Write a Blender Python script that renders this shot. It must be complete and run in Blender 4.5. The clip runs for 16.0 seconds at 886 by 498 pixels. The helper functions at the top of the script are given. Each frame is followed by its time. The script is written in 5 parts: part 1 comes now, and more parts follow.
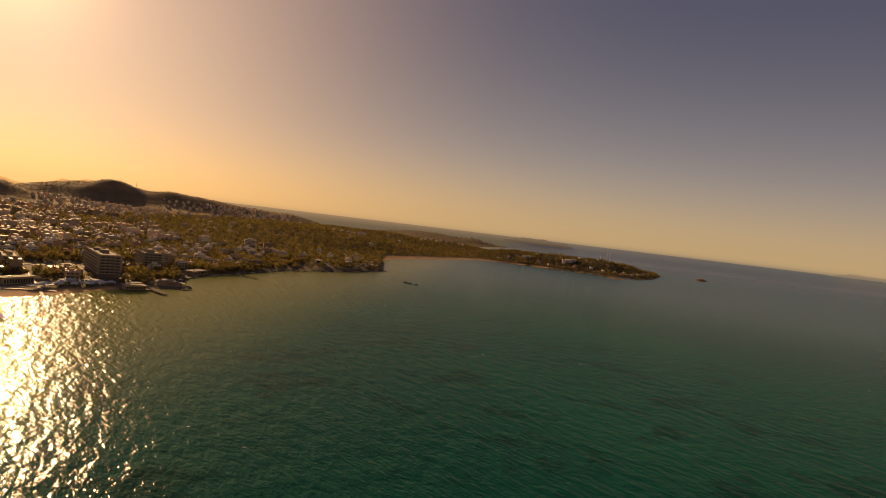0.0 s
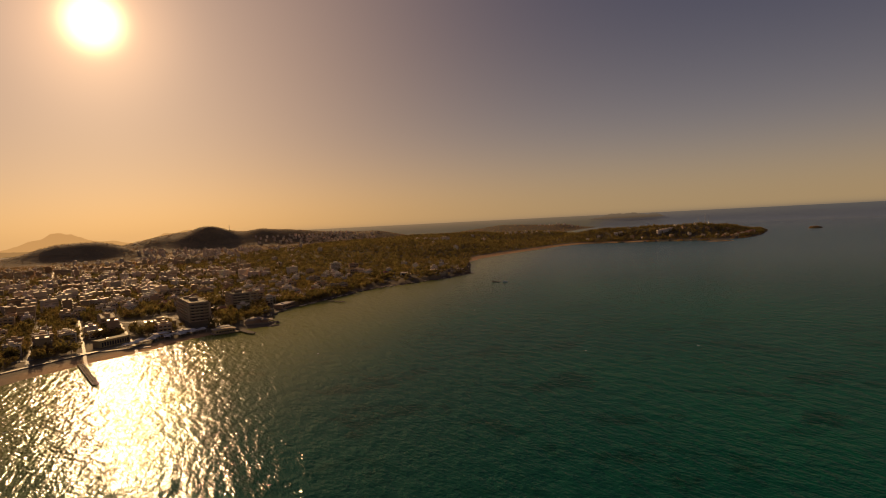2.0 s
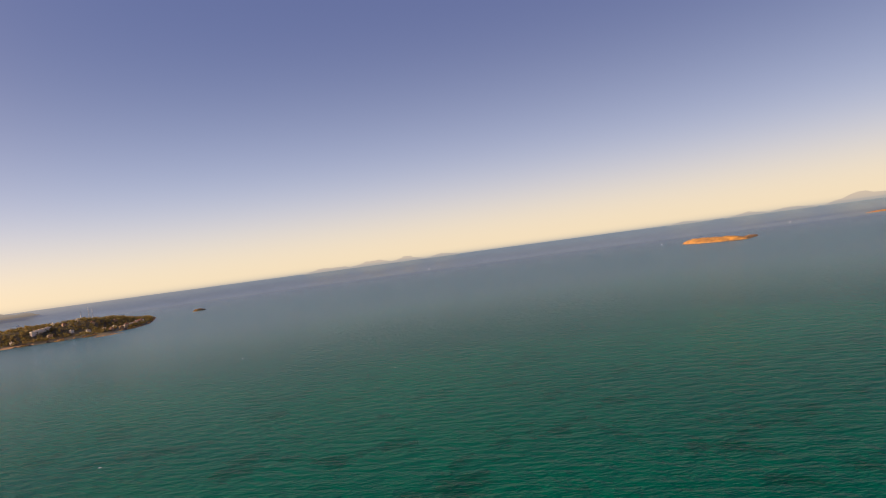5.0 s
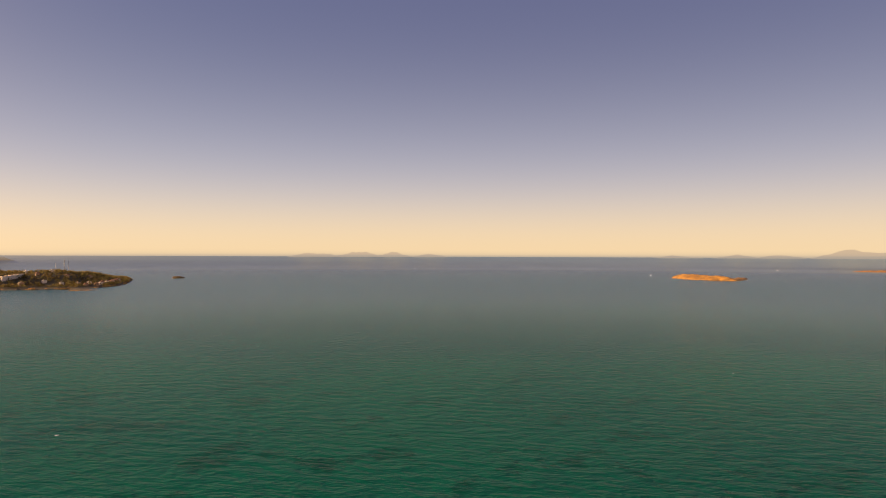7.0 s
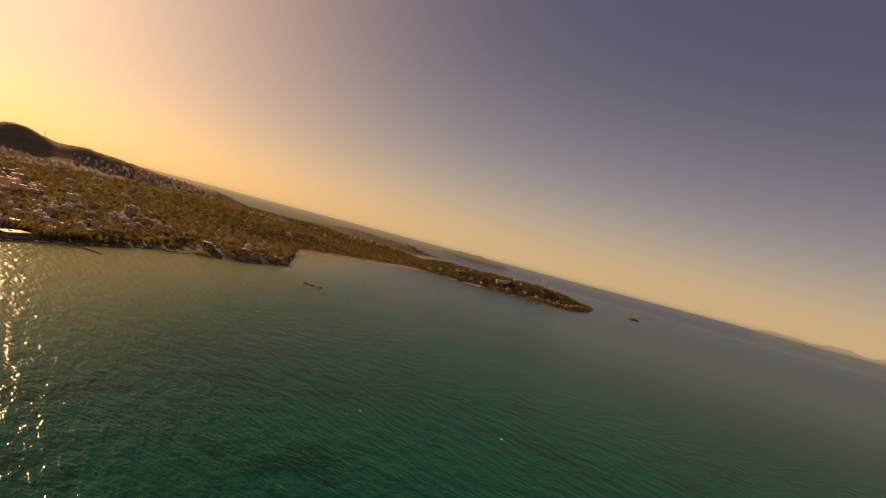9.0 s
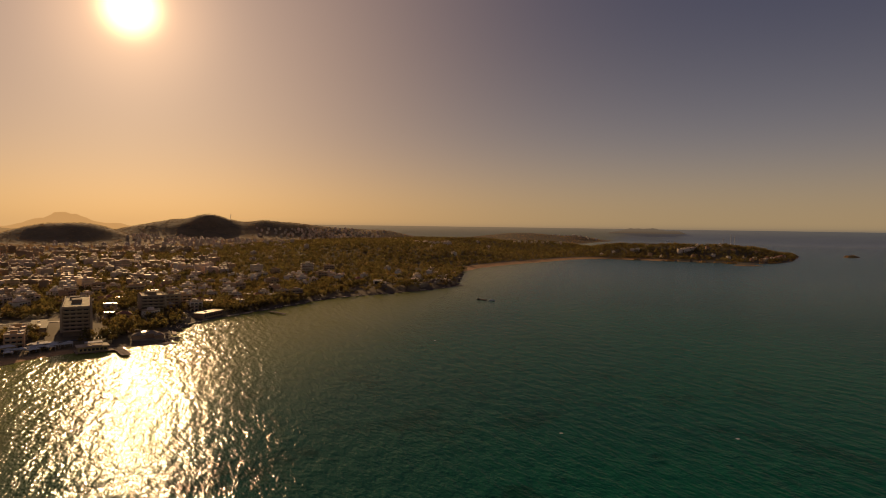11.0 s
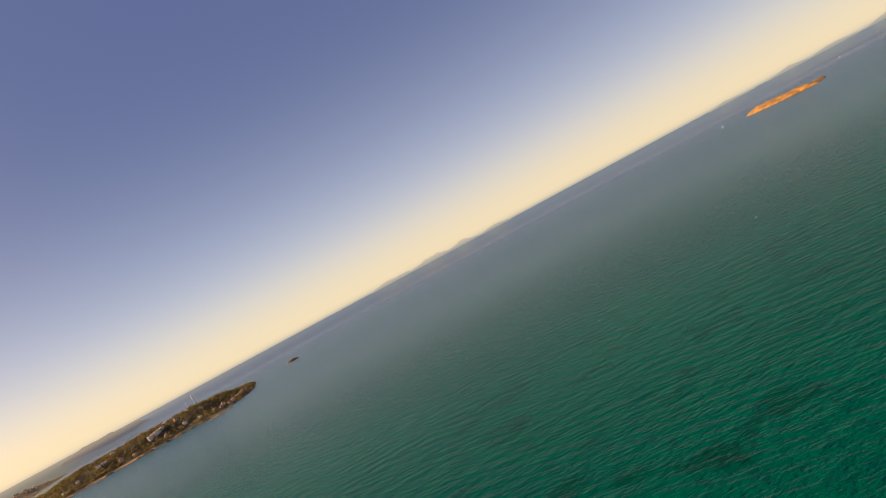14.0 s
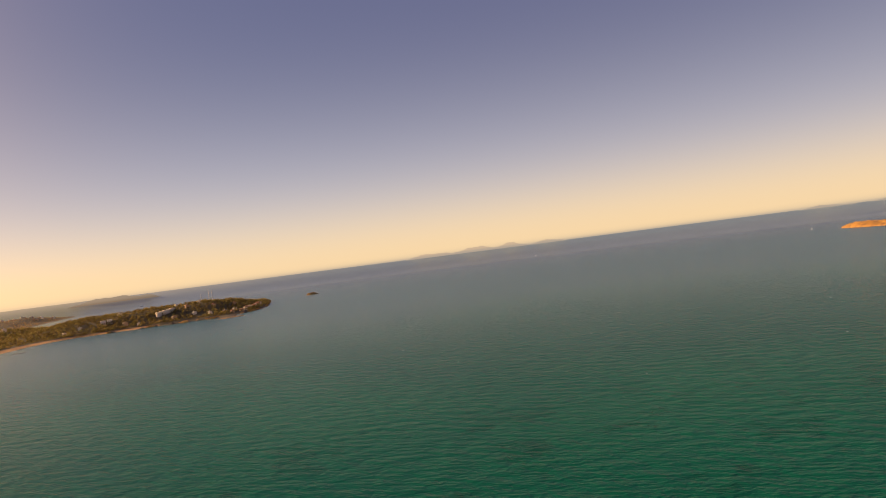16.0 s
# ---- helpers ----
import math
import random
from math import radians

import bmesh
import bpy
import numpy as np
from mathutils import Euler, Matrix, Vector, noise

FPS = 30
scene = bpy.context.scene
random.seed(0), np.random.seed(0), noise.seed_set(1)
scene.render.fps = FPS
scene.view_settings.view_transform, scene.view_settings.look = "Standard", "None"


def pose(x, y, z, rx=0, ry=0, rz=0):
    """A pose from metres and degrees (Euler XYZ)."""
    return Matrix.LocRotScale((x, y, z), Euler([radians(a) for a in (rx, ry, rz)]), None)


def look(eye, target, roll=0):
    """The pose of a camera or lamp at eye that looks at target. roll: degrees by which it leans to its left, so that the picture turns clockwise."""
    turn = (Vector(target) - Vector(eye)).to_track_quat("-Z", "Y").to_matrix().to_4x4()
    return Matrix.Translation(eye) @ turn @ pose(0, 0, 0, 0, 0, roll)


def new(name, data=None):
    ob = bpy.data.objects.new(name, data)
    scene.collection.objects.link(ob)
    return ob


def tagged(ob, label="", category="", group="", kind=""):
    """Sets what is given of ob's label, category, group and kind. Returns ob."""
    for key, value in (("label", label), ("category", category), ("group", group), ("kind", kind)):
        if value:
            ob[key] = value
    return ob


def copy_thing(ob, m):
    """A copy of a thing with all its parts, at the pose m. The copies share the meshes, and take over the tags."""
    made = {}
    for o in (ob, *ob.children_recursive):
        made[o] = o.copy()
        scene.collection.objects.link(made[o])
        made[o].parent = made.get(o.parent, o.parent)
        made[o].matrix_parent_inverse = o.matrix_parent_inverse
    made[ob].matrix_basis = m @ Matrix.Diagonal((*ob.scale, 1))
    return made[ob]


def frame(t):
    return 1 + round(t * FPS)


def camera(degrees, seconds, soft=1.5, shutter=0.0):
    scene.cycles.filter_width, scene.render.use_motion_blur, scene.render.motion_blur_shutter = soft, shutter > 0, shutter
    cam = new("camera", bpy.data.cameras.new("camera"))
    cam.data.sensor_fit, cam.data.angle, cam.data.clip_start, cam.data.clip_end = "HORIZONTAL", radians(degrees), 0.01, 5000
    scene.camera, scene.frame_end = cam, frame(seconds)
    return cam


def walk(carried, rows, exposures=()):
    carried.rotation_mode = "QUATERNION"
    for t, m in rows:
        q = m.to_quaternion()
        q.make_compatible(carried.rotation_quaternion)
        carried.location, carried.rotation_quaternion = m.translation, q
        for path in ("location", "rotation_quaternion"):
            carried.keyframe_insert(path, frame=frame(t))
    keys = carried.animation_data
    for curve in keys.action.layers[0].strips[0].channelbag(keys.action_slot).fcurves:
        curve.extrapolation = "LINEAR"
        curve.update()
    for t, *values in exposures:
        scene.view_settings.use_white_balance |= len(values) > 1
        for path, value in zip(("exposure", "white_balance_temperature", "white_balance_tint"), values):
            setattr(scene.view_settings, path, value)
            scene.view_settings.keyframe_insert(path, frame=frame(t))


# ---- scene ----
# A bay on a warm coast seen from a small aircraft about 85 m above the sea.
# x: out to sea, y: along the coast, z: up; the sea lies at z = 0.
cam = camera(70.96, 16.0, soft=1.1)

# seconds, x, y, z, yaw (to the left, from +y), pitch, roll
PATH = [
    (0.0, -12.1, 28.8, 85.8, 8.82, -2.00, 6.88),
    (0.5, -11.9, 37.3, 86.0, 13.62, -0.67, 0.62),
    (1.0, -11.8, 45.8, 86.2, 15.95, -0.64, -2.33),
    (1.5, -11.8, 53.9, 86.6, 16.27, -1.06, -2.49),
    (2.0, -11.8, 61.7, 87.1, 16.92, -2.53, -2.89),
    (2.5, -11.8, 69.2, 87.4, 16.68, -2.54, -3.83),
    (3.0, -11.6, 76.7, 87.6, 13.47, -3.18, -5.87),
    (3.5, -11.2, 84.4, 87.5, 7.35, -3.43, -7.73),
    (4.0, -10.6, 92.3, 87.3, -12.40, -2.96, -6.93),
    (4.5, -10.0, 100.4, 87.1, -28.81, -0.47, -9.67),
    (4.7, -9.8, 103.6, 86.9, -33.58, 0.14, -10.23),
    (6.8, -8.0, 138.4, 85.2, -39.40, 0.52, -1.02),
    (7.0, -7.9, 141.7, 85.1, -37.50, 0.60, 0.20),
    (7.5, -7.8, 149.9, 84.8, -31.08, 1.23, 2.59),
    (8.0, -7.7, 158.3, 84.6, -24.34, 0.83, 5.63),
    (8.5, -7.5, 166.7, 84.7, -11.22, 1.05, 10.67),
    (9.0, -7.4, 175.3, 84.8, 3.35, -0.27, 14.91),
    (9.5, -7.5, 183.8, 85.1, 12.32, -2.49, 11.90),
    (9.7, -7.6, 187.1, 85.2, 14.07, -2.85, 9.03),
    (11.8, -10.9, 219.5, 85.7, 16.13, -1.77, -2.27),
    (12.0, -11.4, 222.3, 85.7, 14.43, -1.15, -3.47),
    (12.5, -12.6, 229.0, 85.5, 6.03, -1.23, -7.67),
    (13.0, -13.8, 235.6, 85.3, -4.03, -0.20, -15.35),
    (13.5, -14.9, 242.3, 85.0, -18.49, 0.56, -23.07),
    (14.0, -15.8, 249.2, 84.7, -31.85, 0.36, -28.25),
    (14.5, -16.3, 256.3, 84.6, -34.72, 0.09, -27.48),
    (15.0, -16.7, 263.6, 84.5, -36.07, 0.34, -25.21),
    (15.5, -17.0, 271.1, 84.4, -32.80, 0.43, -15.85),
    (16.0, -17.2, 278.8, 84.4, -27.80, 0.48, -7.28),
]


def eye_pose(x, y, z, yaw, pitch, roll):
    a, p = radians(yaw), radians(pitch)
    ahead = Vector((-math.sin(a) * math.cos(p), math.cos(a) * math.cos(p), math.sin(p)))
    return look((x, y, z), Vector((x, y, z)) + ahead, roll)


walk(cam, [(row[0], eye_pose(*row[1:])) for row in PATH],
     exposures=[(0.0, 0.06, 7250, 10), (0.5, -0.31, 7100, 11), (1.0, -0.37, 6950, 11), (2.0, -0.4, 6850, 11), (2.5, -0.43, 6400, 10), (3.0, -0.37, 5700, 10), (3.5, 0.05, 5550, 10),
                (4.0, 0.8, 4980, 5), (4.5, 1.13, 5100, 6), (5.6, 1.1, 5500, 10), (7.0, 1.03, 6100, 10), (7.5, 0.98, 6350, 10), (8.0, 0.97, 6250, 10), (8.5, 0.95, 6200, 10),
                (9.0, 0.3, 7150, 10), (9.5, -0.15, 7500, 10), (10.7, -0.45, 6800, 10), (12.0, -0.35, 6000, 10), (12.5, 0.02, 5600, 7), (13.0, 0.5, 5500, 7),
                (13.5, 0.98, 5000, 5), (14.0, 1.1, 5400, 4), (14.5, 1.08, 5500, 3), (15.0, 1.05, 5700, 4), (15.5, 1.03, 6000, 6), (16.0, 1.03, 6250, 10)])

# ---- light ----
SUN_AZ, SUN_EL = 45.1, 16.85      # degrees: to the left of +y, above the horizon
sun_dir = Vector((-math.sin(radians(SUN_AZ)) * math.cos(radians(SUN_EL)),
                  math.cos(radians(SUN_AZ)) * math.cos(radians(SUN_EL)), math.sin(radians(SUN_EL))))

sun_data = bpy.data.lights.new("sun", "SUN")
sun_data.energy, sun_data.angle, sun_data.color = 3.3, radians(0.55), (1.0, 0.63, 0.30)
sun = new("sun", sun_data)
sun.rotation_euler = sun_dir.to_track_quat("Z", "Y").to_euler()

world = bpy.data.worlds.new("sky")
scene.world = world
world.use_nodes = True
wn, wl = world.node_tree.nodes, world.node_tree.links
wn.clear()


def wnode(kind, **values):
    n = wn.new(kind)
    for key, value in values.items():
        n.inputs[int(key[1:])].default_value = value
    return n


def wmath(op, a, b=None):
    n = wn.new("ShaderNodeMath")
    n.operation = op
    for k, v in enumerate((a, b)):
        if v is None:
            continue
        if isinstance(v, (int, float)):
            n.inputs[k].default_value = v
        else:
            wl.new(v, n.inputs[k])
    return n.outputs[0]


def wmix(fac, a, b, blend="MIX"):
    n = wn.new("ShaderNodeMix")
    n.data_type, n.blend_type = "RGBA", blend
    for k, v in ((0, fac), (6, a), (7, b)):
        if isinstance(v, (int, float, tuple)):
            n.inputs[k].default_value = v
        else:
            wl.new(v, n.inputs[k])
    return n.outputs[2]


sky = wn.new("ShaderNodeTexSky")
sky.sky_type, sky.sun_disc = "NISHITA", False
sky.sun_elevation, sky.sun_rotation = radians(SUN_EL), radians(-SUN_AZ)
sky.altitude, sky.air_density, sky.dust_density, sky.ozone_density = 80, 1.0, 2.0, 2.0
coord = wn.new("ShaderNodeTexCoord").outputs["Generated"]
split = wn.new("ShaderNodeSeparateXYZ")
wl.new(coord, split.inputs[0])
dot = wn.new("ShaderNodeVectorMath")
dot.operation = "DOT_PRODUCT"
wl.new(coord, dot.inputs[0])
dot.inputs[1].default_value = sun_dir
near_sun = wmath("MAXIMUM", dot.outputs["Value"], 0.0)
up = wmath("MAXIMUM", split.outputs[2], 0.0)
# the evening haze that lies over the horizon, warmer and brighter towards the sun
def lobe(width):
    f = wmath("MULTIPLY", up, 1 / width)
    return wmath("EXPONENT", wmath("MULTIPLY", wmath("MULTIPLY", f, f), -1.0))


side = wmath("POWER", near_sun, 7.5)
haze_col = wmix(side, (0.75, 0.53, 0.29, 1), (1.27, 0.64, 0.20, 1))
pale = wmix(side, (0.44, 0.40, 0.41, 1), (0.80, 0.475, 0.29, 1))
zen = wmix(wmath("POWER", near_sun, 10.0), (0.094, 0.093, 0.168, 1), (0.42, 0.275, 0.255, 1))
air = wmix(lobe(0.085), wmix(lobe(0.215), zen, pale), haze_col)
both = wmix(0.10, air, wmix(1.0, sky.outputs[0], (0.10, 0.10, 0.10, 1), "MULTIPLY"))
# the glare of the haze round the sun
glow = wmath("ADD", wmath("MULTIPLY", wmath("POWER", near_sun, 2900.0), 14.0),
             wmath("ADD", wmath("MULTIPLY", wmath("POWER", near_sun, 260.0), 1.0),
                   wmath("MULTIPLY", wmath("POWER", near_sun, 14.0), 0.36)))
glare = wmix(1.0, (1.0, 0.55, 0.26, 1), glow, "MULTIPLY")
total = wmix(1.0, both, glare, "ADD")
bg = wn.new("ShaderNodeBackground")
wl.new(total, bg.inputs[0])
bg.inputs[1].default_value = 0.68
wout = wn.new("ShaderNodeOutputWorld")
wl.new(bg.outputs[0], wout.inputs[0])


# ---- materials ----
def material(name, colour, rough=0.8, other=None, scale=0.3, fine=4.0, amount=0.5, bump=0.0, metal=0.0, spread=0.0, island=False, spec=0.5):
    """A surface of two tones: patches of one size, grain of another, a fine relief, and a shift from piece to piece."""
    m = bpy.data.materials.new(name)
    m.use_nodes = True
    n, l = m.node_tree.nodes, m.node_tree.links
    b = n["Principled BSDF"]
    b.inputs["Roughness"].default_value, b.inputs["Metallic"].default_value = rough, metal
    b.inputs["Specular IOR Level"].default_value = spec
    tc = n.new("ShaderNodeTexCoord")
    big, small = n.new("ShaderNodeTexNoise"), n.new("ShaderNodeTexNoise")
    for tex, s in ((big, scale), (small, fine)):
        tex.inputs["Scale"].default_value, tex.inputs["Detail"].default_value = s, 5
        l.new(tc.outputs["Object"], tex.inputs["Vector"])
    mix = n.new("ShaderNodeMix")
    mix.data_type = "RGBA"
    other = other or tuple(c * 0.62 for c in colour)
    mix.inputs[6].default_value, mix.inputs[7].default_value = (*colour, 1), (*other, 1)
    ramp = n.new("ShaderNodeMapRange")
    ramp.inputs[1].default_value, ramp.inputs[2].default_value = 0.35, 0.68
    ramp.inputs[4].default_value = amount * 2 if amount < 0.5 else 1.0
    l.new(big.outputs[0], ramp.inputs[0])
    l.new(ramp.outputs[0], mix.inputs[0])
    grain = n.new("ShaderNodeMix")
    grain.data_type, grain.blend_type = "RGBA", "MULTIPLY"
    grain.inputs[0].default_value = 0.45
    l.new(mix.outputs[2], grain.inputs[6])
    tone = n.new("ShaderNodeMapRange")
    tone.inputs[3].default_value, tone.inputs[4].default_value = 0.55, 1.35
    l.new(small.outputs[0], tone.inputs[0])
    l.new(tone.outputs[0], grain.inputs[7])
    last = grain.outputs[2]
    if spread:
        src = n.new("ShaderNodeNewGeometry").outputs["Random Per Island"] if island is True else n.new("ShaderNodeObjectInfo").outputs["Random"]
        if island == "tone":
            at = n.new("ShaderNodeAttribute")
            at.attribute_name = "tone"
            src = at.outputs["Fac"]
        hsv = n.new("ShaderNodeHueSaturation")
        val = n.new("ShaderNodeMapRange")
        val.inputs[3].default_value, val.inputs[4].default_value = 1 - spread, 1 + spread
        l.new(src, val.inputs[0])
        l.new(val.outputs[0], hsv.inputs["Value"])
        hue = n.new("ShaderNodeMapRange")
        hue.inputs[3].default_value, hue.inputs[4].default_value = 0.485, 0.515
        frac = n.new("ShaderNodeMath")
        frac.operation = "FRACT"
        mul = n.new("ShaderNodeMath")
        mul.operation = "MULTIPLY"
        mul.inputs[1].default_value = 7.31
        l.new(src, mul.inputs[0])
        l.new(mul.outputs[0], frac.inputs[0])
        l.new(frac.outputs[0], hue.inputs[0])
        l.new(hue.outputs[0], hsv.inputs["Hue"])
        l.new(last, hsv.inputs["Color"])
        last = hsv.outputs[0]
    l.new(last, b.inputs["Base Color"])
    if bump:
        bp = n.new("ShaderNodeBump")
        bp.inputs["Strength"].default_value, bp.inputs["Distance"].default_value = bump, 0.3
        l.new(small.outputs[0], bp.inputs["Height"])
        l.new(bp.outputs[0], b.inputs["Normal"])
    return m


M_WALL = material("render_wall", (0.56, 0.37, 0.185), 0.85, (0.42, 0.27, 0.13), 0.08, 1.5, 0.6, spread=0.22)
M_WHITE = material("white_render", (0.90, 0.77, 0.57), 0.7, (0.80, 0.66, 0.46), 0.1, 1.2, 0.5, spread=0.06)
M_ROOF = material("roof_screed", (0.76, 0.60, 0.41), 0.42, (0.52, 0.40, 0.26), 0.12, 1.0, 0.6, spread=0.4)
M_GREY = material("grey_concrete", (0.36, 0.27, 0.165), 0.85, (0.26, 0.19, 0.115), 0.1, 1.2, 0.6, spread=0.12)
M_SLAB = material("balcony_slab", (0.58, 0.44, 0.27), 0.8, (0.44, 0.32, 0.19), 0.15, 1.5, 0.5, spread=0.1)
M_GLASS = material("dark_window_glass", (0.035, 0.038, 0.042), 0.12, (0.05, 0.05, 0.05), 0.2, 0.6, 0.4)
M_TILE = material("clay_roof", (0.42, 0.17, 0.08), 0.8, (0.30, 0.12, 0.06), 0.3, 3, 0.5, bump=0.2, spread=0.12)
M_OCHRE = material("ochre_roof_felt", (0.50, 0.42, 0.22), 0.8, (0.36, 0.30, 0.16), 0.1, 1, 0.5, spread=0.1)
M_ROAD = material("asphalt", (0.11, 0.095, 0.075), 0.62, (0.07, 0.063, 0.055), 0.05, 0.8, 0.5, bump=0.05)
M_ROCK = material("shore_rock", (0.165, 0.108, 0.060), 0.85, (0.07, 0.05, 0.032), 0.06, 0.5, 0.6, bump=0.6)
M_OROCK = material("bare_ochre_rock", (0.64, 0.315, 0.050), 0.85, (0.20, 0.105, 0.035), 0.07, 0.35, 0.6, bump=1.0)
M_WOOD = material("weathered_planks", (0.15, 0.11, 0.08), 0.85, (0.10, 0.075, 0.055), 0.5, 3, 0.5, bump=0.2, spec=0.12)
M_BARK = material("bark", (0.12, 0.085, 0.06), 0.9, (0.07, 0.05, 0.04), 1, 5, 0.5, bump=0.3)
# foliage colour lifted above its own tone to paint in haze over the land
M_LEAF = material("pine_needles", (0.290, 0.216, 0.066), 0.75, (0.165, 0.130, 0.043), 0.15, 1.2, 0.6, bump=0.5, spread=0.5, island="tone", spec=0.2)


def leafy(m, share=0.5):
    """Lets a share of the light through the leaves."""
    n, l = m.node_tree.nodes, m.node_tree.links
    b = n["Principled BSDF"]
    t, mix = n.new("ShaderNodeBsdfTranslucent"), n.new("ShaderNodeMixShader")
    l.new(b.inputs["Base Color"].links[0].from_socket, t.inputs[0])
    mix.inputs[0].default_value = share
    l.new(b.outputs[0], mix.inputs[1])
    l.new(t.outputs[0], mix.inputs[2])
    l.new(mix.outputs[0], n["Material Output"].inputs[0])


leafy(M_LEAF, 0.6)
# far foliage in a lighter brown, with the haze put into its colour
M_HAZED_WOOD = material("hazed_wood", (0.46, 0.29, 0.12), 0.8, (0.34, 0.215, 0.088), 0.02, 0.4, 0.6, spread=0.4, island="tone", spec=0.2)
leafy(M_HAZED_WOOD, 0.5)
M_LAWN = material("lawn", (0.13, 0.15, 0.035), 0.85, (0.085, 0.10, 0.03), 0.08, 1.0, 0.5, bump=0.2)
M_METAL = material("painted_steel", (0.55, 0.55, 0.55), 0.45, (0.4, 0.4, 0.4), 0.5, 2, 0.4, metal=0.6)
M_BOAT = material("white_gelcoat", (0.82, 0.82, 0.80), 0.3, (0.7, 0.7, 0.68), 0.3, 2, 0.3)
M_CANVAS = material("pale_canvas", (0.62, 0.58, 0.50), 0.8, (0.5, 0.46, 0.4), 0.3, 2, 0.4, spread=0.15)


def sea_material():
    m = bpy.data.materials.new("sea_water")
    m.use_nodes = True
    n, l = m.node_tree.nodes, m.node_tree.links
    b = n["Principled BSDF"]
    tc = n.new("ShaderNodeTexCoord")

    def tex(scale, detail, turn=0.0, stretch=1.0, rough=0.5):
        rot, mp = n.new("ShaderNodeMapping"), n.new("ShaderNodeMapping")
        rot.inputs["Rotation"].default_value = (0, 0, radians(turn))
        mp.inputs["Scale"].default_value = (scale, scale * stretch, scale)
        l.new(tc.outputs["Object"], rot.inputs[0])
        l.new(rot.outputs[0], mp.inputs[0])
        t = n.new("ShaderNodeTexNoise")
        t.inputs["Scale"].default_value, t.inputs["Detail"].default_value = 1.0, detail
        t.inputs["Roughness"].default_value = rough
        l.new(mp.outputs[0], t.inputs["Vector"])
        return t.outputs[0]

    def rng(src, a, b_, c=0.0, d=1.0):
        r = n.new("ShaderNodeMapRange")
        r.interpolation_type = "SMOOTHSTEP"
        for k, v in ((1, a), (2, b_), (3, c), (4, d)):
            r.inputs[k].default_value = v
        l.new(src, r.inputs[0])
        return r.outputs[0]

    def mixc(fac, a, c):
        x = n.new("ShaderNodeMix")
        x.data_type = "RGBA"
        for k, v in ((0, fac), (6, a), (7, c)):
            if isinstance(v, tuple):
                x.inputs[k].default_value = v
            else:
                l.new(v, x.inputs[k])
        return x.outputs[2]

    # deep water, sandy shallows and dark weed beds, weed fading away from the camera's spot
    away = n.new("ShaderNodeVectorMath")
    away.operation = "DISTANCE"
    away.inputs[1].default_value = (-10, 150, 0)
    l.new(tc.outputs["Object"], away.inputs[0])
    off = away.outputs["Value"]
    sp = n.new("ShaderNodeSeparateXYZ")
    l.new(tc.outputs["Object"], sp.inputs[0])
    shoal = rng(tex(0.0022, 3), 0.40, 0.62)
    deep = mixc(shoal, (0.003, 0.090, 0.054, 1), (0.003, 0.122, 0.061, 1))
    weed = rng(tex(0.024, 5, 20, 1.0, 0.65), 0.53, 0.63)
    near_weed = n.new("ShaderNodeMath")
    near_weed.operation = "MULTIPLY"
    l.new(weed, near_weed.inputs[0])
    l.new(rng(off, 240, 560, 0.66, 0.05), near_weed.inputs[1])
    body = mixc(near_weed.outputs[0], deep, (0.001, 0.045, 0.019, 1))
    # slate and pale tones by camera distance paint sky reflection and haze into the colour
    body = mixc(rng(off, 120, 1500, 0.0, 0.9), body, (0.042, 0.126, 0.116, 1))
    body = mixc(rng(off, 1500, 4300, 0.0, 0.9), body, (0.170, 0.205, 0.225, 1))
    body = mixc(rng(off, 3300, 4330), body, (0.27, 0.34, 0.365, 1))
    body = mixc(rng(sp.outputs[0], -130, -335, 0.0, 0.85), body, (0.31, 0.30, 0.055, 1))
    # a few small flecks of foam where a crest breaks
    cell, tint = n.new("ShaderNodeTexVoronoi"), n.new("ShaderNodeSeparateColor")
    cell.inputs["Scale"].default_value = 0.032
    l.new(tc.outputs["Object"], cell.inputs["Vector"])
    l.new(cell.outputs["Color"], tint.inputs[0])
    fleck = n.new("ShaderNodeMath")
    fleck.operation = "MULTIPLY"
    l.new(rng(cell.outputs["Distance"], 0.020, 0.036, 1.0, 0.0), fleck.inputs[0])
    l.new(rng(tint.outputs[0], 0.52, 0.72), fleck.inputs[1])
    torn = n.new("ShaderNodeMath")
    torn.operation = "MULTIPLY"
    l.new(fleck.outputs[0], torn.inputs[0])
    l.new(rng(tex(1.4, 3, 38, 2.0), 0.36, 0.52), torn.inputs[1])
    body = mixc(torn.outputs[0], body, (0.85, 0.85, 0.82, 1))
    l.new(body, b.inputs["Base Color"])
    b.inputs["IOR"].default_value = 1.333
    b.inputs["Specular IOR Level"].default_value = 0.0
    b.inputs["Roughness"].default_value = 0.9
    b.inputs["Coat IOR"].default_value = 1.333
    # mirror strength and roughness grow with distance from the camera's spot, to fit its view
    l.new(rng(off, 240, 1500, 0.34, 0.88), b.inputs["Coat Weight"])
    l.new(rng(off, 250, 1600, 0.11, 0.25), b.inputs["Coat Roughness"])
    swell, chop, ripple = tex(0.075, 2, 52, 2.3), tex(0.30, 2, 38, 1.9), tex(0.80, 1, 50, 1.6)
    # gusts leave rougher and smoother patches
    gust = n.new("ShaderNodeMath")
    gust.operation = "MULTIPLY"
    l.new(chop, gust.inputs[0])
    l.new(rng(tex(0.016, 4, 70, 1.5, 0.6), 0.30, 0.72, 0.75, 1.3), gust.inputs[1])
    chop = gust.outputs[0]
    h = None
    for src, w in ((swell, 1.05), (chop, 0.36), (ripple, 0.12)):
        k = n.new("ShaderNodeMath")
        k.operation = "MULTIPLY_ADD"
        k.inputs[1].default_value = w
        l.new(src, k.inputs[0])
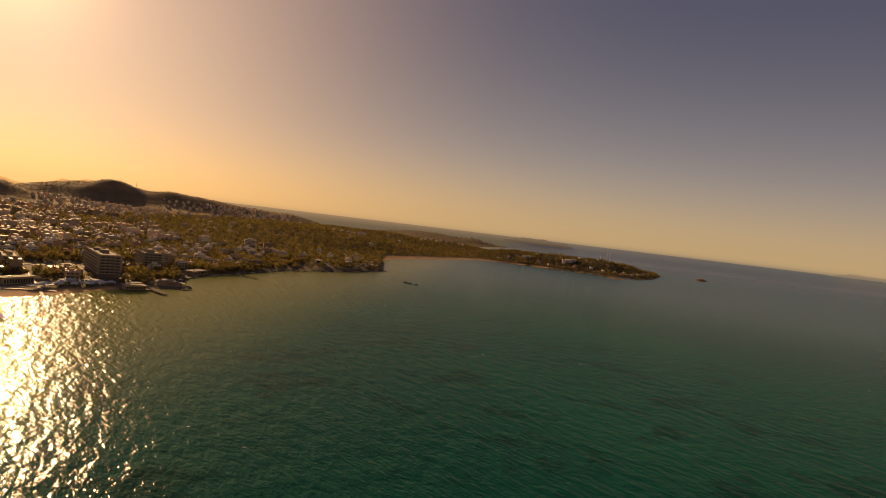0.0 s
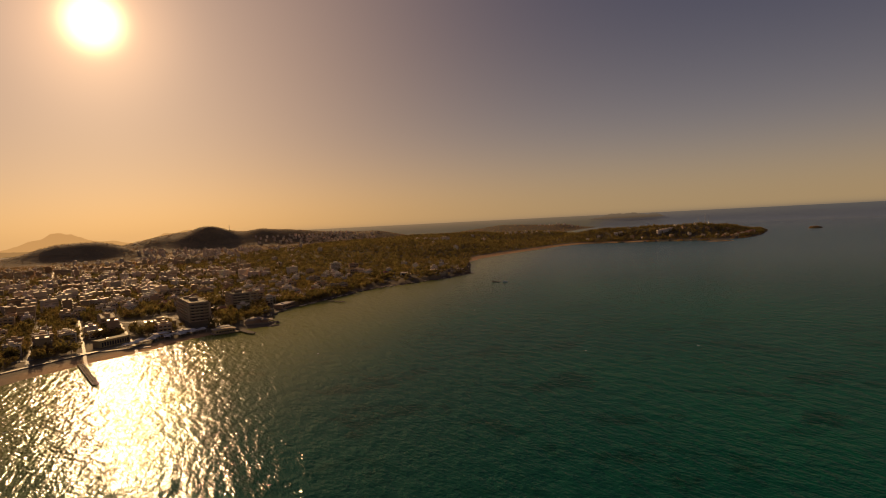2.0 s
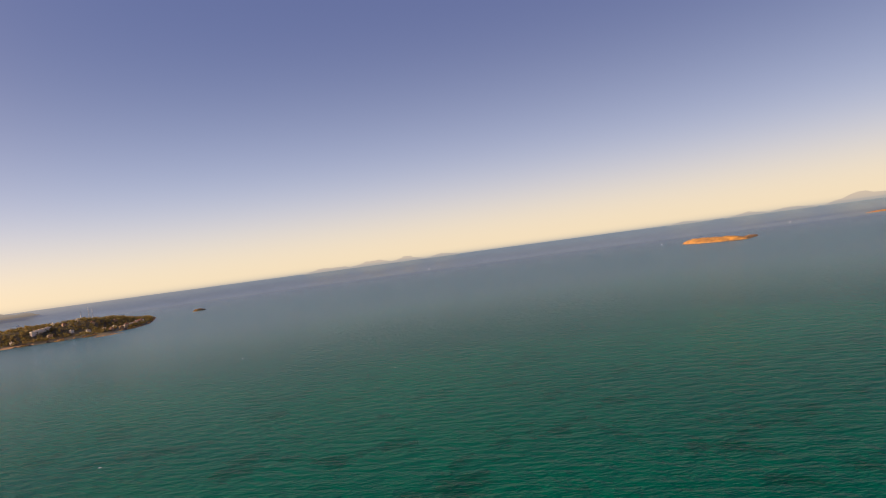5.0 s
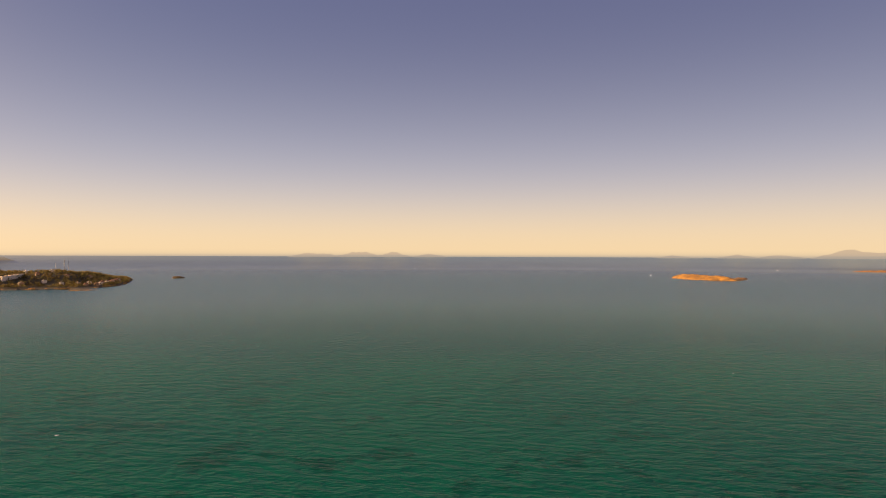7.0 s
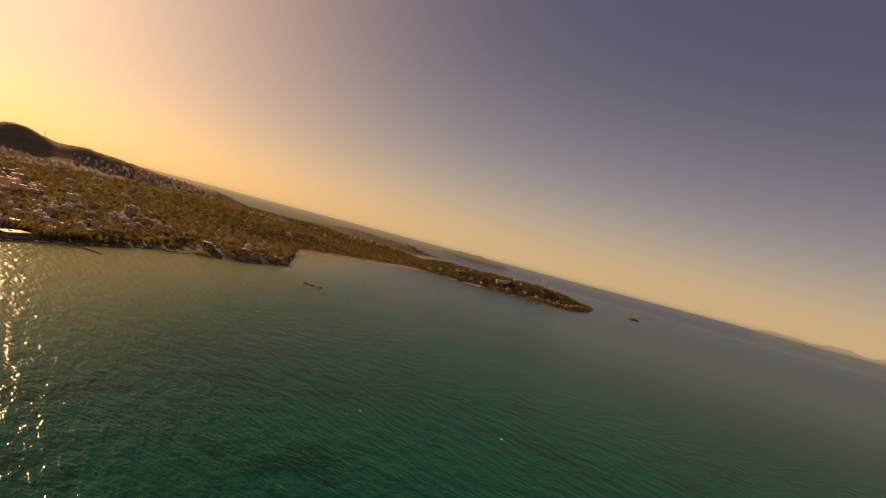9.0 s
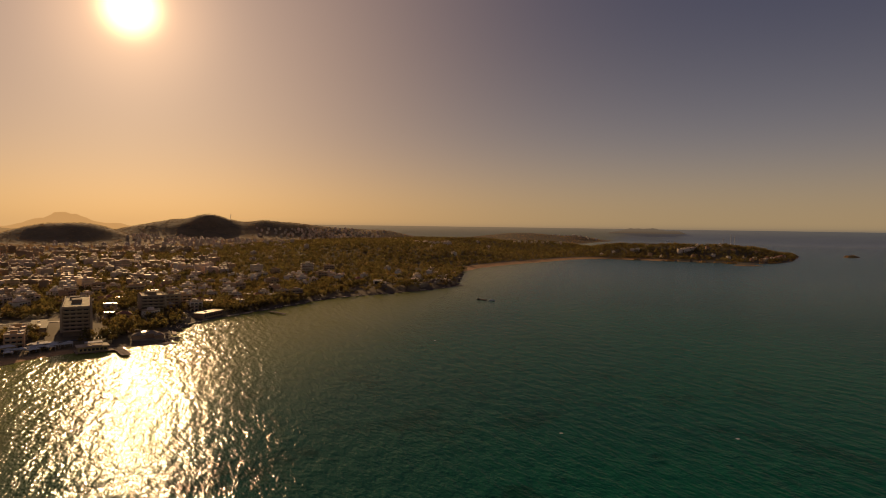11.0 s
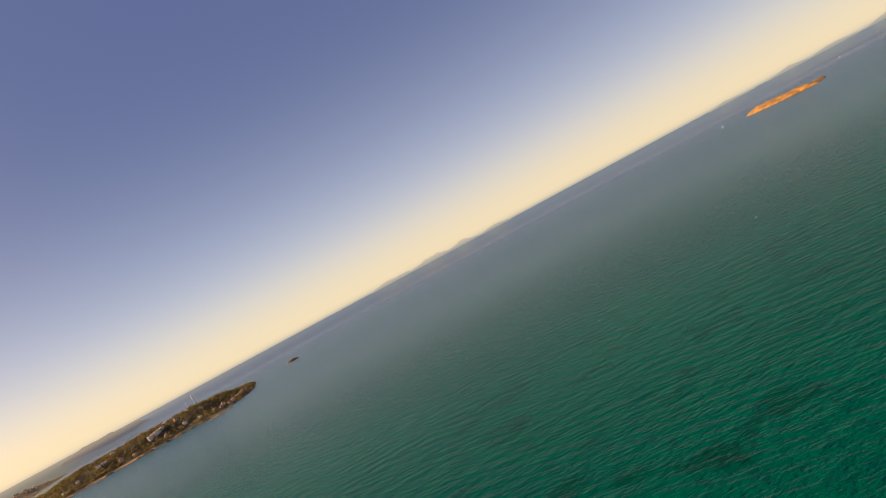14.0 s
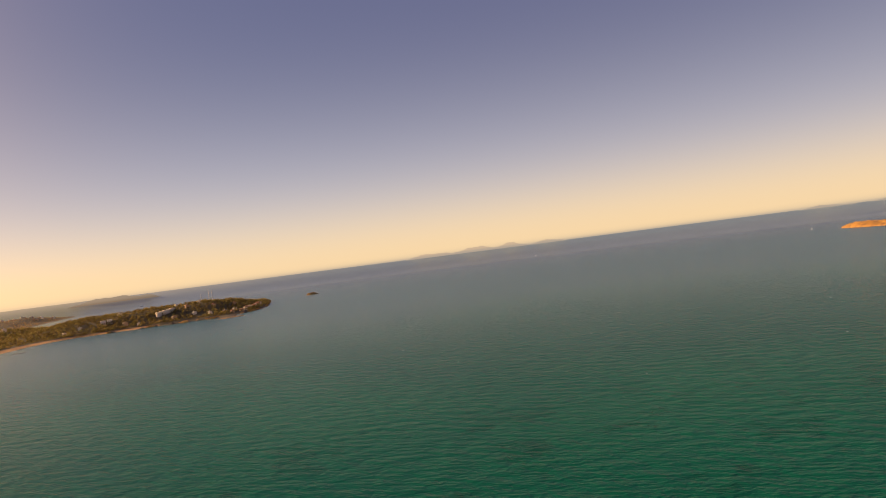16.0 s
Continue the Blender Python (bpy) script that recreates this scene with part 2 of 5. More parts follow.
        if h:
            l.new(h, k.inputs[2])
        else:
            k.inputs[2].default_value = 0.0
        h = k.outputs[0]
    for far, socket in ((1.0, "Coat Normal"), (1.5, "Normal")):
        bp = n.new("ShaderNodeBump")
        bp.inputs["Strength"].default_value, bp.inputs["Distance"].default_value = 1.0, far
        l.new(h, bp.inputs["Height"])
        l.new(bp.outputs[0], b.inputs[socket])
    return m


def land_material():
    """Dry earth and scrub, with sand and bare rock where the surface carries them."""
    m = material("dry_ground", (0.32, 0.205, 0.085), 0.9, (0.19, 0.125, 0.05), 0.012, 0.09, 0.6, bump=0.4)
    n, l = m.node_tree.nodes, m.node_tree.links
    b = n["Principled BSDF"]
    src = b.inputs["Base Color"].links[0].from_socket
    at = n.new("ShaderNodeAttribute")
    at.attribute_name = "shore"
    sp = n.new("ShaderNodeSeparateColor")
    l.new(at.outputs["Color"], sp.inputs[0])
    for k, col in ((2, (0.095, 0.074, 0.030, 1)), (0, (0.60, 0.31, 0.105, 1)), (1, (0.075, 0.049, 0.026, 1))):
        x = n.new("ShaderNodeMix")
        x.data_type = "RGBA"
        l.new(sp.outputs[k], x.inputs[0])
        l.new(src, x.inputs[6])
        x.inputs[7].default_value = col
        src = x.outputs[2]
    l.new(src, b.inputs["Base Color"])
    return m


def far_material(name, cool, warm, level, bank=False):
    """Hazy distance as a glow: haze and the warmth on the sun's side are put into its colour."""
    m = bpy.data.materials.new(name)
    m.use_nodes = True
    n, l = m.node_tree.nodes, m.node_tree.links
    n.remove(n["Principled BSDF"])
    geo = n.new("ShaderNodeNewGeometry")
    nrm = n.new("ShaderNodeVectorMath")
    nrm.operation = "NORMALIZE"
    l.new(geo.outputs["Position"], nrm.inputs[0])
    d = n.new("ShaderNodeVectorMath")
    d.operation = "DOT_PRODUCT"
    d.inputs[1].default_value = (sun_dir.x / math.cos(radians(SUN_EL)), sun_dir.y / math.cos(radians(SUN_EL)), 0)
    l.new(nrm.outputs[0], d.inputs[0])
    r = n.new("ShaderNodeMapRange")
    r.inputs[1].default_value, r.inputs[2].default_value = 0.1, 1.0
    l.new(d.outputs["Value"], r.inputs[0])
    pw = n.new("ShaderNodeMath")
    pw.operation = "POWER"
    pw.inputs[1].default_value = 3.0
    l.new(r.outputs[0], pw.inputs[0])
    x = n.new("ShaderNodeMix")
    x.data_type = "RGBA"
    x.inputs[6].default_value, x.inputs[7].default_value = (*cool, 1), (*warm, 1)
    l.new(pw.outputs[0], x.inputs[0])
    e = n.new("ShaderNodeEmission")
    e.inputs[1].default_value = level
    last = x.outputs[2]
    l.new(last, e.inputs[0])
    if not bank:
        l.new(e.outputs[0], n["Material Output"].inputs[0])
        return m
    # added glowing sheet for haze: clear at its foot, densest at the horizon, fading upwards
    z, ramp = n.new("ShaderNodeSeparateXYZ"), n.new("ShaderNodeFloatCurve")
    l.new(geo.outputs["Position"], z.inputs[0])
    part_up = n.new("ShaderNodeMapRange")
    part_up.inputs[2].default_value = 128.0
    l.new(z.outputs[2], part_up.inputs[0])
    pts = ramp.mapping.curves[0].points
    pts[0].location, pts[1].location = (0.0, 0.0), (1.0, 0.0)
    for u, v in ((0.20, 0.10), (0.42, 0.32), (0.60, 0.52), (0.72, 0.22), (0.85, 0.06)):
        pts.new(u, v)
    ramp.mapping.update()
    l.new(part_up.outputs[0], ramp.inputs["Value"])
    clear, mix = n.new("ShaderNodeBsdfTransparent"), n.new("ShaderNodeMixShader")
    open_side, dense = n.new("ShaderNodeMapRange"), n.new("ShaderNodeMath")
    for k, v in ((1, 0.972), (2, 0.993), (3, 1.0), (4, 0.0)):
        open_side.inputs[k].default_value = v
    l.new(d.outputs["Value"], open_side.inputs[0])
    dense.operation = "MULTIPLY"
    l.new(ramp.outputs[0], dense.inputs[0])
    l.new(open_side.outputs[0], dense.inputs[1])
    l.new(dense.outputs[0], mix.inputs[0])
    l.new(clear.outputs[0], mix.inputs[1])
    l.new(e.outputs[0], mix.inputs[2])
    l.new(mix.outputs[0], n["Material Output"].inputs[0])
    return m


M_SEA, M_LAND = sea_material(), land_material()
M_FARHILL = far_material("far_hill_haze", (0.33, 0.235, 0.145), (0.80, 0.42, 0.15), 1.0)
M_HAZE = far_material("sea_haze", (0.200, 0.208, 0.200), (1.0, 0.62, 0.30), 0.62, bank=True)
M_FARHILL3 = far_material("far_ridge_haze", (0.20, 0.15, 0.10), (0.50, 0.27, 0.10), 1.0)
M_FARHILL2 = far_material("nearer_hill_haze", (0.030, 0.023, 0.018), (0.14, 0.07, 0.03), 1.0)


# ---- mesh helpers ----
def link_mesh(name, bm, mat, parent=None, label="", smooth=False):
    me = bpy.data.meshes.new(name)
    bm.to_mesh(me)
    bm.free()
    me.materials.append(mat)
    if smooth:
        for p in me.polygons:
            p.use_smooth = True
    ob = new(name, me)
    if parent:
        ob.parent = parent
    if label:
        tagged(ob, label)
    return ob


def part(name, bm, mat, parent, label=""):
    return link_mesh(name, bm, mat, parent, label)


def raw_mesh(name, verts, faces, mat, smooth=False):
    me = bpy.data.meshes.new(name)
    me.from_pydata(verts, [], faces)
    me.update()
    me.materials.append(mat)
    if smooth:
        me.polygons.foreach_set("use_smooth", [True] * len(me.polygons))
    return new(name, me)


def box(bm, x0, y0, z0, x1, y1, z1, bevel=0.0):
    vs = bmesh.ops.create_cube(bm, size=1.0)["verts"]
    bmesh.ops.scale(bm, vec=(x1 - x0, y1 - y0, z1 - z0), verts=vs)
    bmesh.ops.translate(bm, vec=((x0 + x1) / 2, (y0 + y1) / 2, (z0 + z1) / 2), verts=vs)
    if bevel:
        es = list({e for v in vs for e in v.link_edges})
        bmesh.ops.bevel(bm, geom=es, offset=bevel, segments=1, affect="EDGES")
    return bm


def boxed(*dims, bevel=0.0):
    return box(bmesh.new(), *dims, bevel=bevel)


def smooth01(a, b, x):
    t = np.clip((x - a) / (b - a), 0, 1)
    return t * t * (3 - 2 * t)


def wobble(x, y, size, seed):
    """A cheap rolling pattern between -1 and 1, made of a few crossed waves."""
    r = np.random.RandomState(seed)
    out = 0
    for k in range(6):
        a, ph, s = r.uniform(0, 6.28), r.uniform(0, 6.28), size * r.uniform(0.5, 1.6)
        out = out + np.sin((x * math.cos(a) + y * math.sin(a)) * 6.28 / s + ph)
    return out / 3.2


# ---- the coast in plan ----
COAST = [(-425, -1500), (-402, -300), (-390, 200), (-384, 350), (-378, 410), (-367, 455), (-361, 495), (-356, 522),
         (-346, 538), (-329, 552), (-334, 570), (-362, 602), (-373, 640), (-368, 700), (-362, 770), (-355, 835),
         (-328, 890), (-300, 945), (-284, 985), (-272, 1040), (-292, 1130), (-323, 1260), (-336, 1390), (-306, 1550),
         (-258, 1700), (-192, 1880), (-125, 1945), (-40, 1935), (40, 1925), (115, 1905), (172, 1900), (207, 1790),
         (240, 1900), (300, 1985), (372, 2180), (432, 2440), (395, 2510), (250, 2430), (100, 2390), (-60, 2430),
         (-220, 2680), (-345, 3200), (-305, 3800), (-236, 4220), (-330, 4400)]
INLAND = [(-1300, 4450), (-2400, 4000), (-3500, 3000), (-4200, 1600), (-4420, 0), (-4300, -1500)]


def smooth_line(points, per=5):
    """A rounded line through the corner points."""
    pts = [Vector((*p, 0)) for p in points]
    out = []
    for i in range(len(pts) - 1):
        a, b, c, d = pts[max(i - 1, 0)], pts[i], pts[i + 1], pts[min(i + 2, len(pts) - 1)]
        for k in range(per):
            t = k / per
            q = 0.5 * (2 * b + (c - a) * t + (2 * a - 5 * b + 4 * c - d) * t * t + (3 * b - a - 3 * c + d) * t ** 3)
            out.append((q.x, q.y))
    out.append(points[-1])
    return out


shore_line = smooth_line(COAST)
shore_ring = np.array(shore_line + INLAND)


def shore_distance(x, y, ring=shore_ring, closed=True):
    """Metres inside the land (positive) or out at sea (negative)."""
    x, y = np.asarray(x, float).ravel(), np.asarray(y, float).ravel()
    best, inside = np.full(x.shape, 1e18), np.zeros(x.shape, bool)
    n = len(ring)
    for i in range(n):
        (ax, ay), (bx, by) = ring[i], ring[(i + 1) % n]
        dx, dy = bx - ax, by - ay
        t = np.clip(((x - ax) * dx + (y - ay) * dy) / (dx * dx + dy * dy + 1e-9), 0, 1)
        best = np.minimum(best, (x - ax - t * dx) ** 2 + (y - ay - t * dy) ** 2)
        cross = (ay > y) != (by > y)
        inside ^= cross & (x < (bx - ax) * (y - ay) / (by - ay + 1e-12) + ax)
    d = np.sqrt(best)
    return np.where(inside, d, -d)


# x, y, height, spread along and across, turn in degrees
HILLS = [(-2000, 2690, 112, 98, 200, 0), (-2125, 2590, 86, 105, 200, 0), (-2225, 2530, 58, 95, 180, 0),
         (-1869, 2902, 86, 115, 190, 0), (-1748, 2977, 74, 130, 190, 0), (-1624, 3047, 58, 130, 190, 0),
         (-1492, 3112, 50, 130, 190, 0), (-1352, 3178, 47, 110, 190, 0),
         (-1885, 1860, 66, 100, 110, 0), (-1960, 1790, 62, 105, 110, 0), (-2050, 1690, 22, 110, 120, 0),
         (-650, 1650, 34, 190, 230, 0), (-860, 1960, 28, 230, 290, 0), (-590, 1910, 27, 130, 120, 0), (-590, 2260, 31, 150, 160, 0), (-370, 2350, 23, 130, 120, 0), (-1060, 1640, 10, 250, 250, 0), (-800, 2600, 25, 250, 330, 0),
         (-80, 2210, 25, 100, 110, 0), (60, 2150, 30, 110, 105, 0), (200, 2150, 31, 105, 110, 0), (330, 2240, 33, 85, 140, 0),
         (-700, 3800, 40, 200, 300, 0), (-430, 4000, 27, 120, 200, 0)]


def ground(x, y, d=None):
    """The height of the land at places x, y."""
    x, y = np.atleast_1d(np.asarray(x, float)), np.atleast_1d(np.asarray(y, float))
    if d is None:
        d = shore_distance(x, y)
    d = d + wobble(x, y, 60, 3) * np.clip(3 - np.abs(d) * 0.03, 0, 3)
    cliff = smooth01(880, 960, y) * (1 - smooth01(1200, 1330, y)) + smooth01(1950, 2100, y) * (1 - smooth01(2600, 2700, y))
    z = np.where(d < 0, np.maximum(0.12 * d, -4), 0.09 * np.minimum(d, 25) + 0.004 * np.clip(d, 0, 1500))
    z = z + cliff * 2.5 * smooth01(2, 14, d)
    lift = 0
    for hx, hy, h, sx, sy, _ in HILLS:
        g = h * np.exp(-0.5 * (((x - hx) / sx) ** 2 + ((y - hy) / sy) ** 2))
        lift = lift + g ** 4
    z = z + lift ** 0.25 * smooth01(5, 160, d) * (1 + 0.05 * wobble(x, y, 300, 5))
    return z


def ground_at(x, y):
    return float(ground([x], [y])[0])


# ---- sea, land and distance ----
CENTRE = (8.0, 135.0)
FAR, RISE = 4825.0, 4300.0


def sea_level(r, az=0.0):
    """The sheet is level out to RISE; past it, on the open side, it is bent up to fit the camera's horizon."""
    return 76.0 * max(0.0, (r - RISE) / (FAR - RISE)) ** 1.4 * (1 - float(smooth01(32, 37, az)) * (1 - float(smooth01(120, 150, az))))


def build_sea():
    """One sheet that runs to the horizon on all sides."""
    n, verts, faces = 180, [(*CENTRE, 0.0)], []
    rings = [RISE] + [RISE + (FAR - RISE) * (k + 1) / 10 for k in range(10)]
    for r in rings:
        for k in range(n):
            a = 2 * math.pi * k / n
            verts.append((CENTRE[0] + r * math.cos(a), CENTRE[1] + r * math.sin(a), sea_level(r, (math.degrees(a) - 90) % 360)))
    for k in range(n):
        faces.append((0, 1 + k, 1 + (k + 1) % n))
        for q in range(len(rings) - 1):
            a, b = 1 + q * n, 1 + (q + 1) * n
            faces.append((a + k, b + k, b + (k + 1) % n, a + (k + 1) % n))
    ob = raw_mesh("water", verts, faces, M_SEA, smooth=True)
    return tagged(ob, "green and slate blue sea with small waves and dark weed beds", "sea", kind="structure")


def build_land():
    xs = np.concatenate([np.arange(-4400, -1700, 45), np.arange(-1700, -720, 20), np.arange(-720, 500, 8)])
    ys = np.concatenate([np.arange(-1500, 180, 45), np.arange(180, 2560, 8), np.arange(2560, 4460, 25)])
    gx, gy = np.meshgrid(xs, ys)
    d = shore_distance(gx, gy)
    z = ground(gx.ravel(), gy.ravel(), d).reshape(gx.shape)
    nx = len(xs)
    keep = (d.reshape(gx.shape) > -45)
    index = -np.ones(gx.shape, int)
    index[keep] = np.arange(keep.sum())
    verts = np.stack([gx[keep], gy[keep], z[keep]], 1).tolist()
    q = np.stack([index[:-1, :-1], index[:-1, 1:], index[1:, 1:], index[1:, :-1]], -1).reshape(-1, 4)
    ob = raw_mesh("ground", verts, q[(q >= 0).all(1)].tolist(), M_LAND, smooth=True)
    dd, yy, xx = d.reshape(gx.shape)[keep], gy[keep], gx[keep]
    town_beach = smooth01(330, 380, yy) * (1 - smooth01(505, 520, yy)) * (1 - smooth01(10, 15, dd))
    long_beach = smooth01(1280, 1400, yy) * (1 - smooth01(1950, 1990, yy)) * (1 - smooth01(22, 36, dd)) * (xx < 60)
    sand = np.clip(np.maximum(town_beach, long_beach), 0, 1)
    rock = np.clip(np.where(sand > 0.2, 0, (1 - smooth01(4, 10, dd)) * smooth01(520, 560, yy)), 0, 1)
    at = ob.data.color_attributes.new("shore", "FLOAT_COLOR", "POINT")
    # darker woodland floor, crown shade put into its colour; far hills stay paler
    wood = np.clip(0.55 + 0.4 * smooth01(930, 1040, yy) + 0.4 * smooth01(-900, -1000, xx), 0, 0.92) * (1 - 0.85 * np.maximum(smooth01(1650, 1900, yy) * smooth01(-1150, -1300, xx), smooth01(-1600, -1750, xx))) * (1 - sand) * smooth01(3, 9, dd)
    at.data.foreach_set("color", np.stack([sand, rock, wood, np.ones_like(sand)], 1).ravel().astype(np.float32))
    return tagged(ob, "dry brown land with scrub, sand beaches and rocky shores", "land", kind="structure")


def backdrop_ring(name, az0, az1, r, low, high, mat, label, steps=90):
    """A far band round the horizon from azimuth az0 to az1 (degrees left of +y) whose top follows high(az)."""
    verts, faces = [], []
    for k in range(steps + 1):
        az = az0 + (az1 - az0) * k / steps
        x, y = CENTRE[0] - r * math.sin(radians(az)), CENTRE[1] + r * math.cos(radians(az))
        verts += [(x, y, low), (x, y, max(high(az), low + 0.5))]
        if k:
            faces.append((2 * k - 2, 2 * k, 2 * k + 1, 2 * k - 1))
    ob = raw_mesh(name, verts, faces, mat)
    return tagged(ob, label, "backdrop", kind="structure")


def bumps(*peaks):
    """Top height over azimuth from (azimuth, height, half width) bumps."""
    def top(az):
        rough = 1 + 0.10 * noise.noise((az * 0.9, 3.1, 0)) + 0.07 * noise.noise((az * 2.3, 1.7, 0)) + 0.04 * noise.noise((az * 5.9, 0.4, 0))
        return max(h / (1 + ((az - a) / w) ** 2) for a, h, w in peaks) * rough
    return top


build_sea()
build_land()
backdrop_ring("backdrop_haze", 40, -150, RISE + 60, 0, lambda az: 128.0, M_HAZE, "glowing see-through ring added as haze over the far sea", 120)
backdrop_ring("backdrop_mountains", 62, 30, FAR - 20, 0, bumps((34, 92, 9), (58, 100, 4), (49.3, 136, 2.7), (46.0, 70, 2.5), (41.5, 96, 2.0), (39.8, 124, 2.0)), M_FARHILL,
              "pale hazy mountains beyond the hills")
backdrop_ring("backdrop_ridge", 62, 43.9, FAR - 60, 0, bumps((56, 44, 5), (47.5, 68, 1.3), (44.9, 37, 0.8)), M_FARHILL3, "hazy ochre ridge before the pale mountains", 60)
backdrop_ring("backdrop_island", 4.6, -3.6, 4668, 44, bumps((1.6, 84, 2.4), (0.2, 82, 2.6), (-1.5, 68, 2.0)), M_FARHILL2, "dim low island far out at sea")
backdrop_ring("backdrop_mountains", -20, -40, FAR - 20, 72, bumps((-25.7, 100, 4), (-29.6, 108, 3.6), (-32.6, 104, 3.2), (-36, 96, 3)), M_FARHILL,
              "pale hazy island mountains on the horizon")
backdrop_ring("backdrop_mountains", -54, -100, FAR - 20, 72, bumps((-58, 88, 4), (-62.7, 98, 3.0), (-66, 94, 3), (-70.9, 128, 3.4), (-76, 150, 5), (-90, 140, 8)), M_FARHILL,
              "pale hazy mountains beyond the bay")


# ---- things: buildings ----
U = Vector((-0.745, 0.667, 0)).normalized()   # inland, along the town's streets
V = Vector((0.667, 0.745, 0)).normalized()    # across the streets
TOWN = Vector((-355, 385, 0))
STREET_TURN = math.degrees(math.atan2(V.y, V.x))


def town_point(a, b):
    p = TOWN + U * a + V * b
    return p.x, p.y


def root(name, label, category, group=""):
    ob = new(name)
    ob.empty_display_size = 1.0
    return tagged(ob, label, category, group)


def again(ob, parent, m):
    """The same piece once more under its thing."""
    o = ob.copy()
    scene.collection.objects.link(o)
    o.parent = parent
    o.matrix_basis = m
    for piece in ob.children:
        again(piece, o, piece.matrix_basis.copy())
    return o


def stand(thing, x, y, turn=0.0, sink=0.0, scale=1.0, z=None):
    thing.matrix_basis = pose(x, y, (ground_at(x, y) if z is None else z) - sink, 0, 0, turn) @ Matrix.Scale(scale, 4)
    return thing


def balcony(w, parent, depth=1.4, name="balcony"):
    """A slab with its solid railing."""
    slab = part(name, boxed(-w / 2, 0, -0.18, w / 2, depth, 0.0), M_SLAB, parent)
    bm = boxed(-w / 2, depth - 0.14, 0.003, w / 2, depth, 0.95)
    box(bm, -w / 2, 0.0, 0.003, -w / 2 + 0.12, depth - 0.14, 0.95)
    box(bm, w / 2 - 0.12, 0.0, 0.003, w / 2, depth - 0.14, 0.95)
    part("railing", bm, M_SLAB, slab)
    return slab


def glazing_mesh(w, h=1.9, bay=3.2):
    """A row of tall panes between narrow piers, a little proud of the wall."""
    bm, n = bmesh.new(), max(2, int(w / bay))
    step = w / n
    for k in range(n):
        x = -w / 2 + (k + 0.5) * step
        box(bm, x - step * 0.34, -0.2, 0.1, x + step * 0.34, 0.05, h * 0.8)
    return bm


def apartment(w, d, floors, wall, label, setback=False, canopy=False):
    """A block of flats: walls, a balcony and a row of panes to each storey, parapet, stair house, tank."""
    b = root("apartment_building", label, "building", "apartment buildings of the town")
    H, f = floors * 2.9, 2.9
    top = floors - 1 if setback else floors
    part("wall", boxed(-w / 2, -d / 2, -3.0, w / 2, d / 2, top * f, bevel=0.12), wall, b)
    if setback:
        part("penthouse", boxed(-w * 0.34, -d * 0.3, top * f + 0.004, w * 0.34, d * 0.3, H, bevel=0.1), wall, b)
    roof_w, roof_d, roof_z = (w, d, top * f)
    bm = bmesh.new()
    for x0, y0, x1, y1 in ((-1, -1, 1, -0.96), (-1, 0.96, 1, 1), (-1, -0.96, -0.97, 0.96), (0.97, -0.96, 1, 0.96)):
        box(bm, x0 * w / 2 - 0.05, y0 * d / 2 - 0.05, roof_z + 0.01, x1 * w / 2 + 0.05, y1 * d / 2 + 0.05, roof_z + 0.9)
    part("parapet", bm, M_SLAB, b)
    part("roof", boxed(-w / 2 + 0.3, -d / 2 + 0.3, roof_z + 0.012, w / 2 - 0.3, d / 2 - 0.3, roof_z + 0.22), M_ROOF, b)
    part("stair_house", boxed(-2.2, -1.8, H + 0.02, 1.6, 1.9, H + 2.5, bevel=0.08), wall, b)
    bm = bmesh.new()
    bmesh.ops.create_cone(bm, cap_ends=True, segments=10, radius1=0.6, radius2=0.6, depth=1.5, matrix=pose(w * 0.26, 0.4, H + 0.95 if not setback else H + 0.7, 0, 90, 0))
    part("water_tank", bm, M_METAL, b)
    bal, gla = None, None
    for k in range(1, top + (1 if canopy else 0)):
        for turn in (0, 180):
            m = pose(0, 0, k * f, 0, 0, turn) @ pose(0, d / 2 - 0.02, 0)
            if bal is None:
                bal = balcony(w * 0.86, b)
                bal.matrix_basis = m
            else:
                again(bal, b, m)
    for k in range(top):
        for turn in (0, 180):
            m = pose(0, 0, k * f + 0.35, 0, 0, turn) @ pose(0, d / 2 - 0.01, 0)
            if gla is None:
                gla = part("glazing", glazing_mesh(w * 0.9), M_GLASS, b)
                gla.matrix_basis = m
            else:
                again(gla, b, m)
    return b


def hip_mesh(w, d, h, over=0.6):
    bm = bmesh.new()
    w, d = w / 2 + over, d / 2 + over
    r = max(w - d, 0.2)
    vs = [bm.verts.new(p) for p in ((-w, -d, 0), (w, -d, 0), (w, d, 0), (-w, d, 0), (-r, 0, h), (r, 0, h),
                                    (-w, -d, -0.25), (w, -d, -0.25), (w, d, -0.25), (-w, d, -0.25))]
    for f in ((0, 1, 5, 4), (1, 2, 5), (2, 3, 4, 5), (3, 0, 4), (6, 7, 1, 0), (7, 8, 2, 1), (8, 9, 3, 2), (9, 6, 0, 3), (9, 8, 7, 6)):
        bm.faces.new([vs[i] for i in f])
    return bm


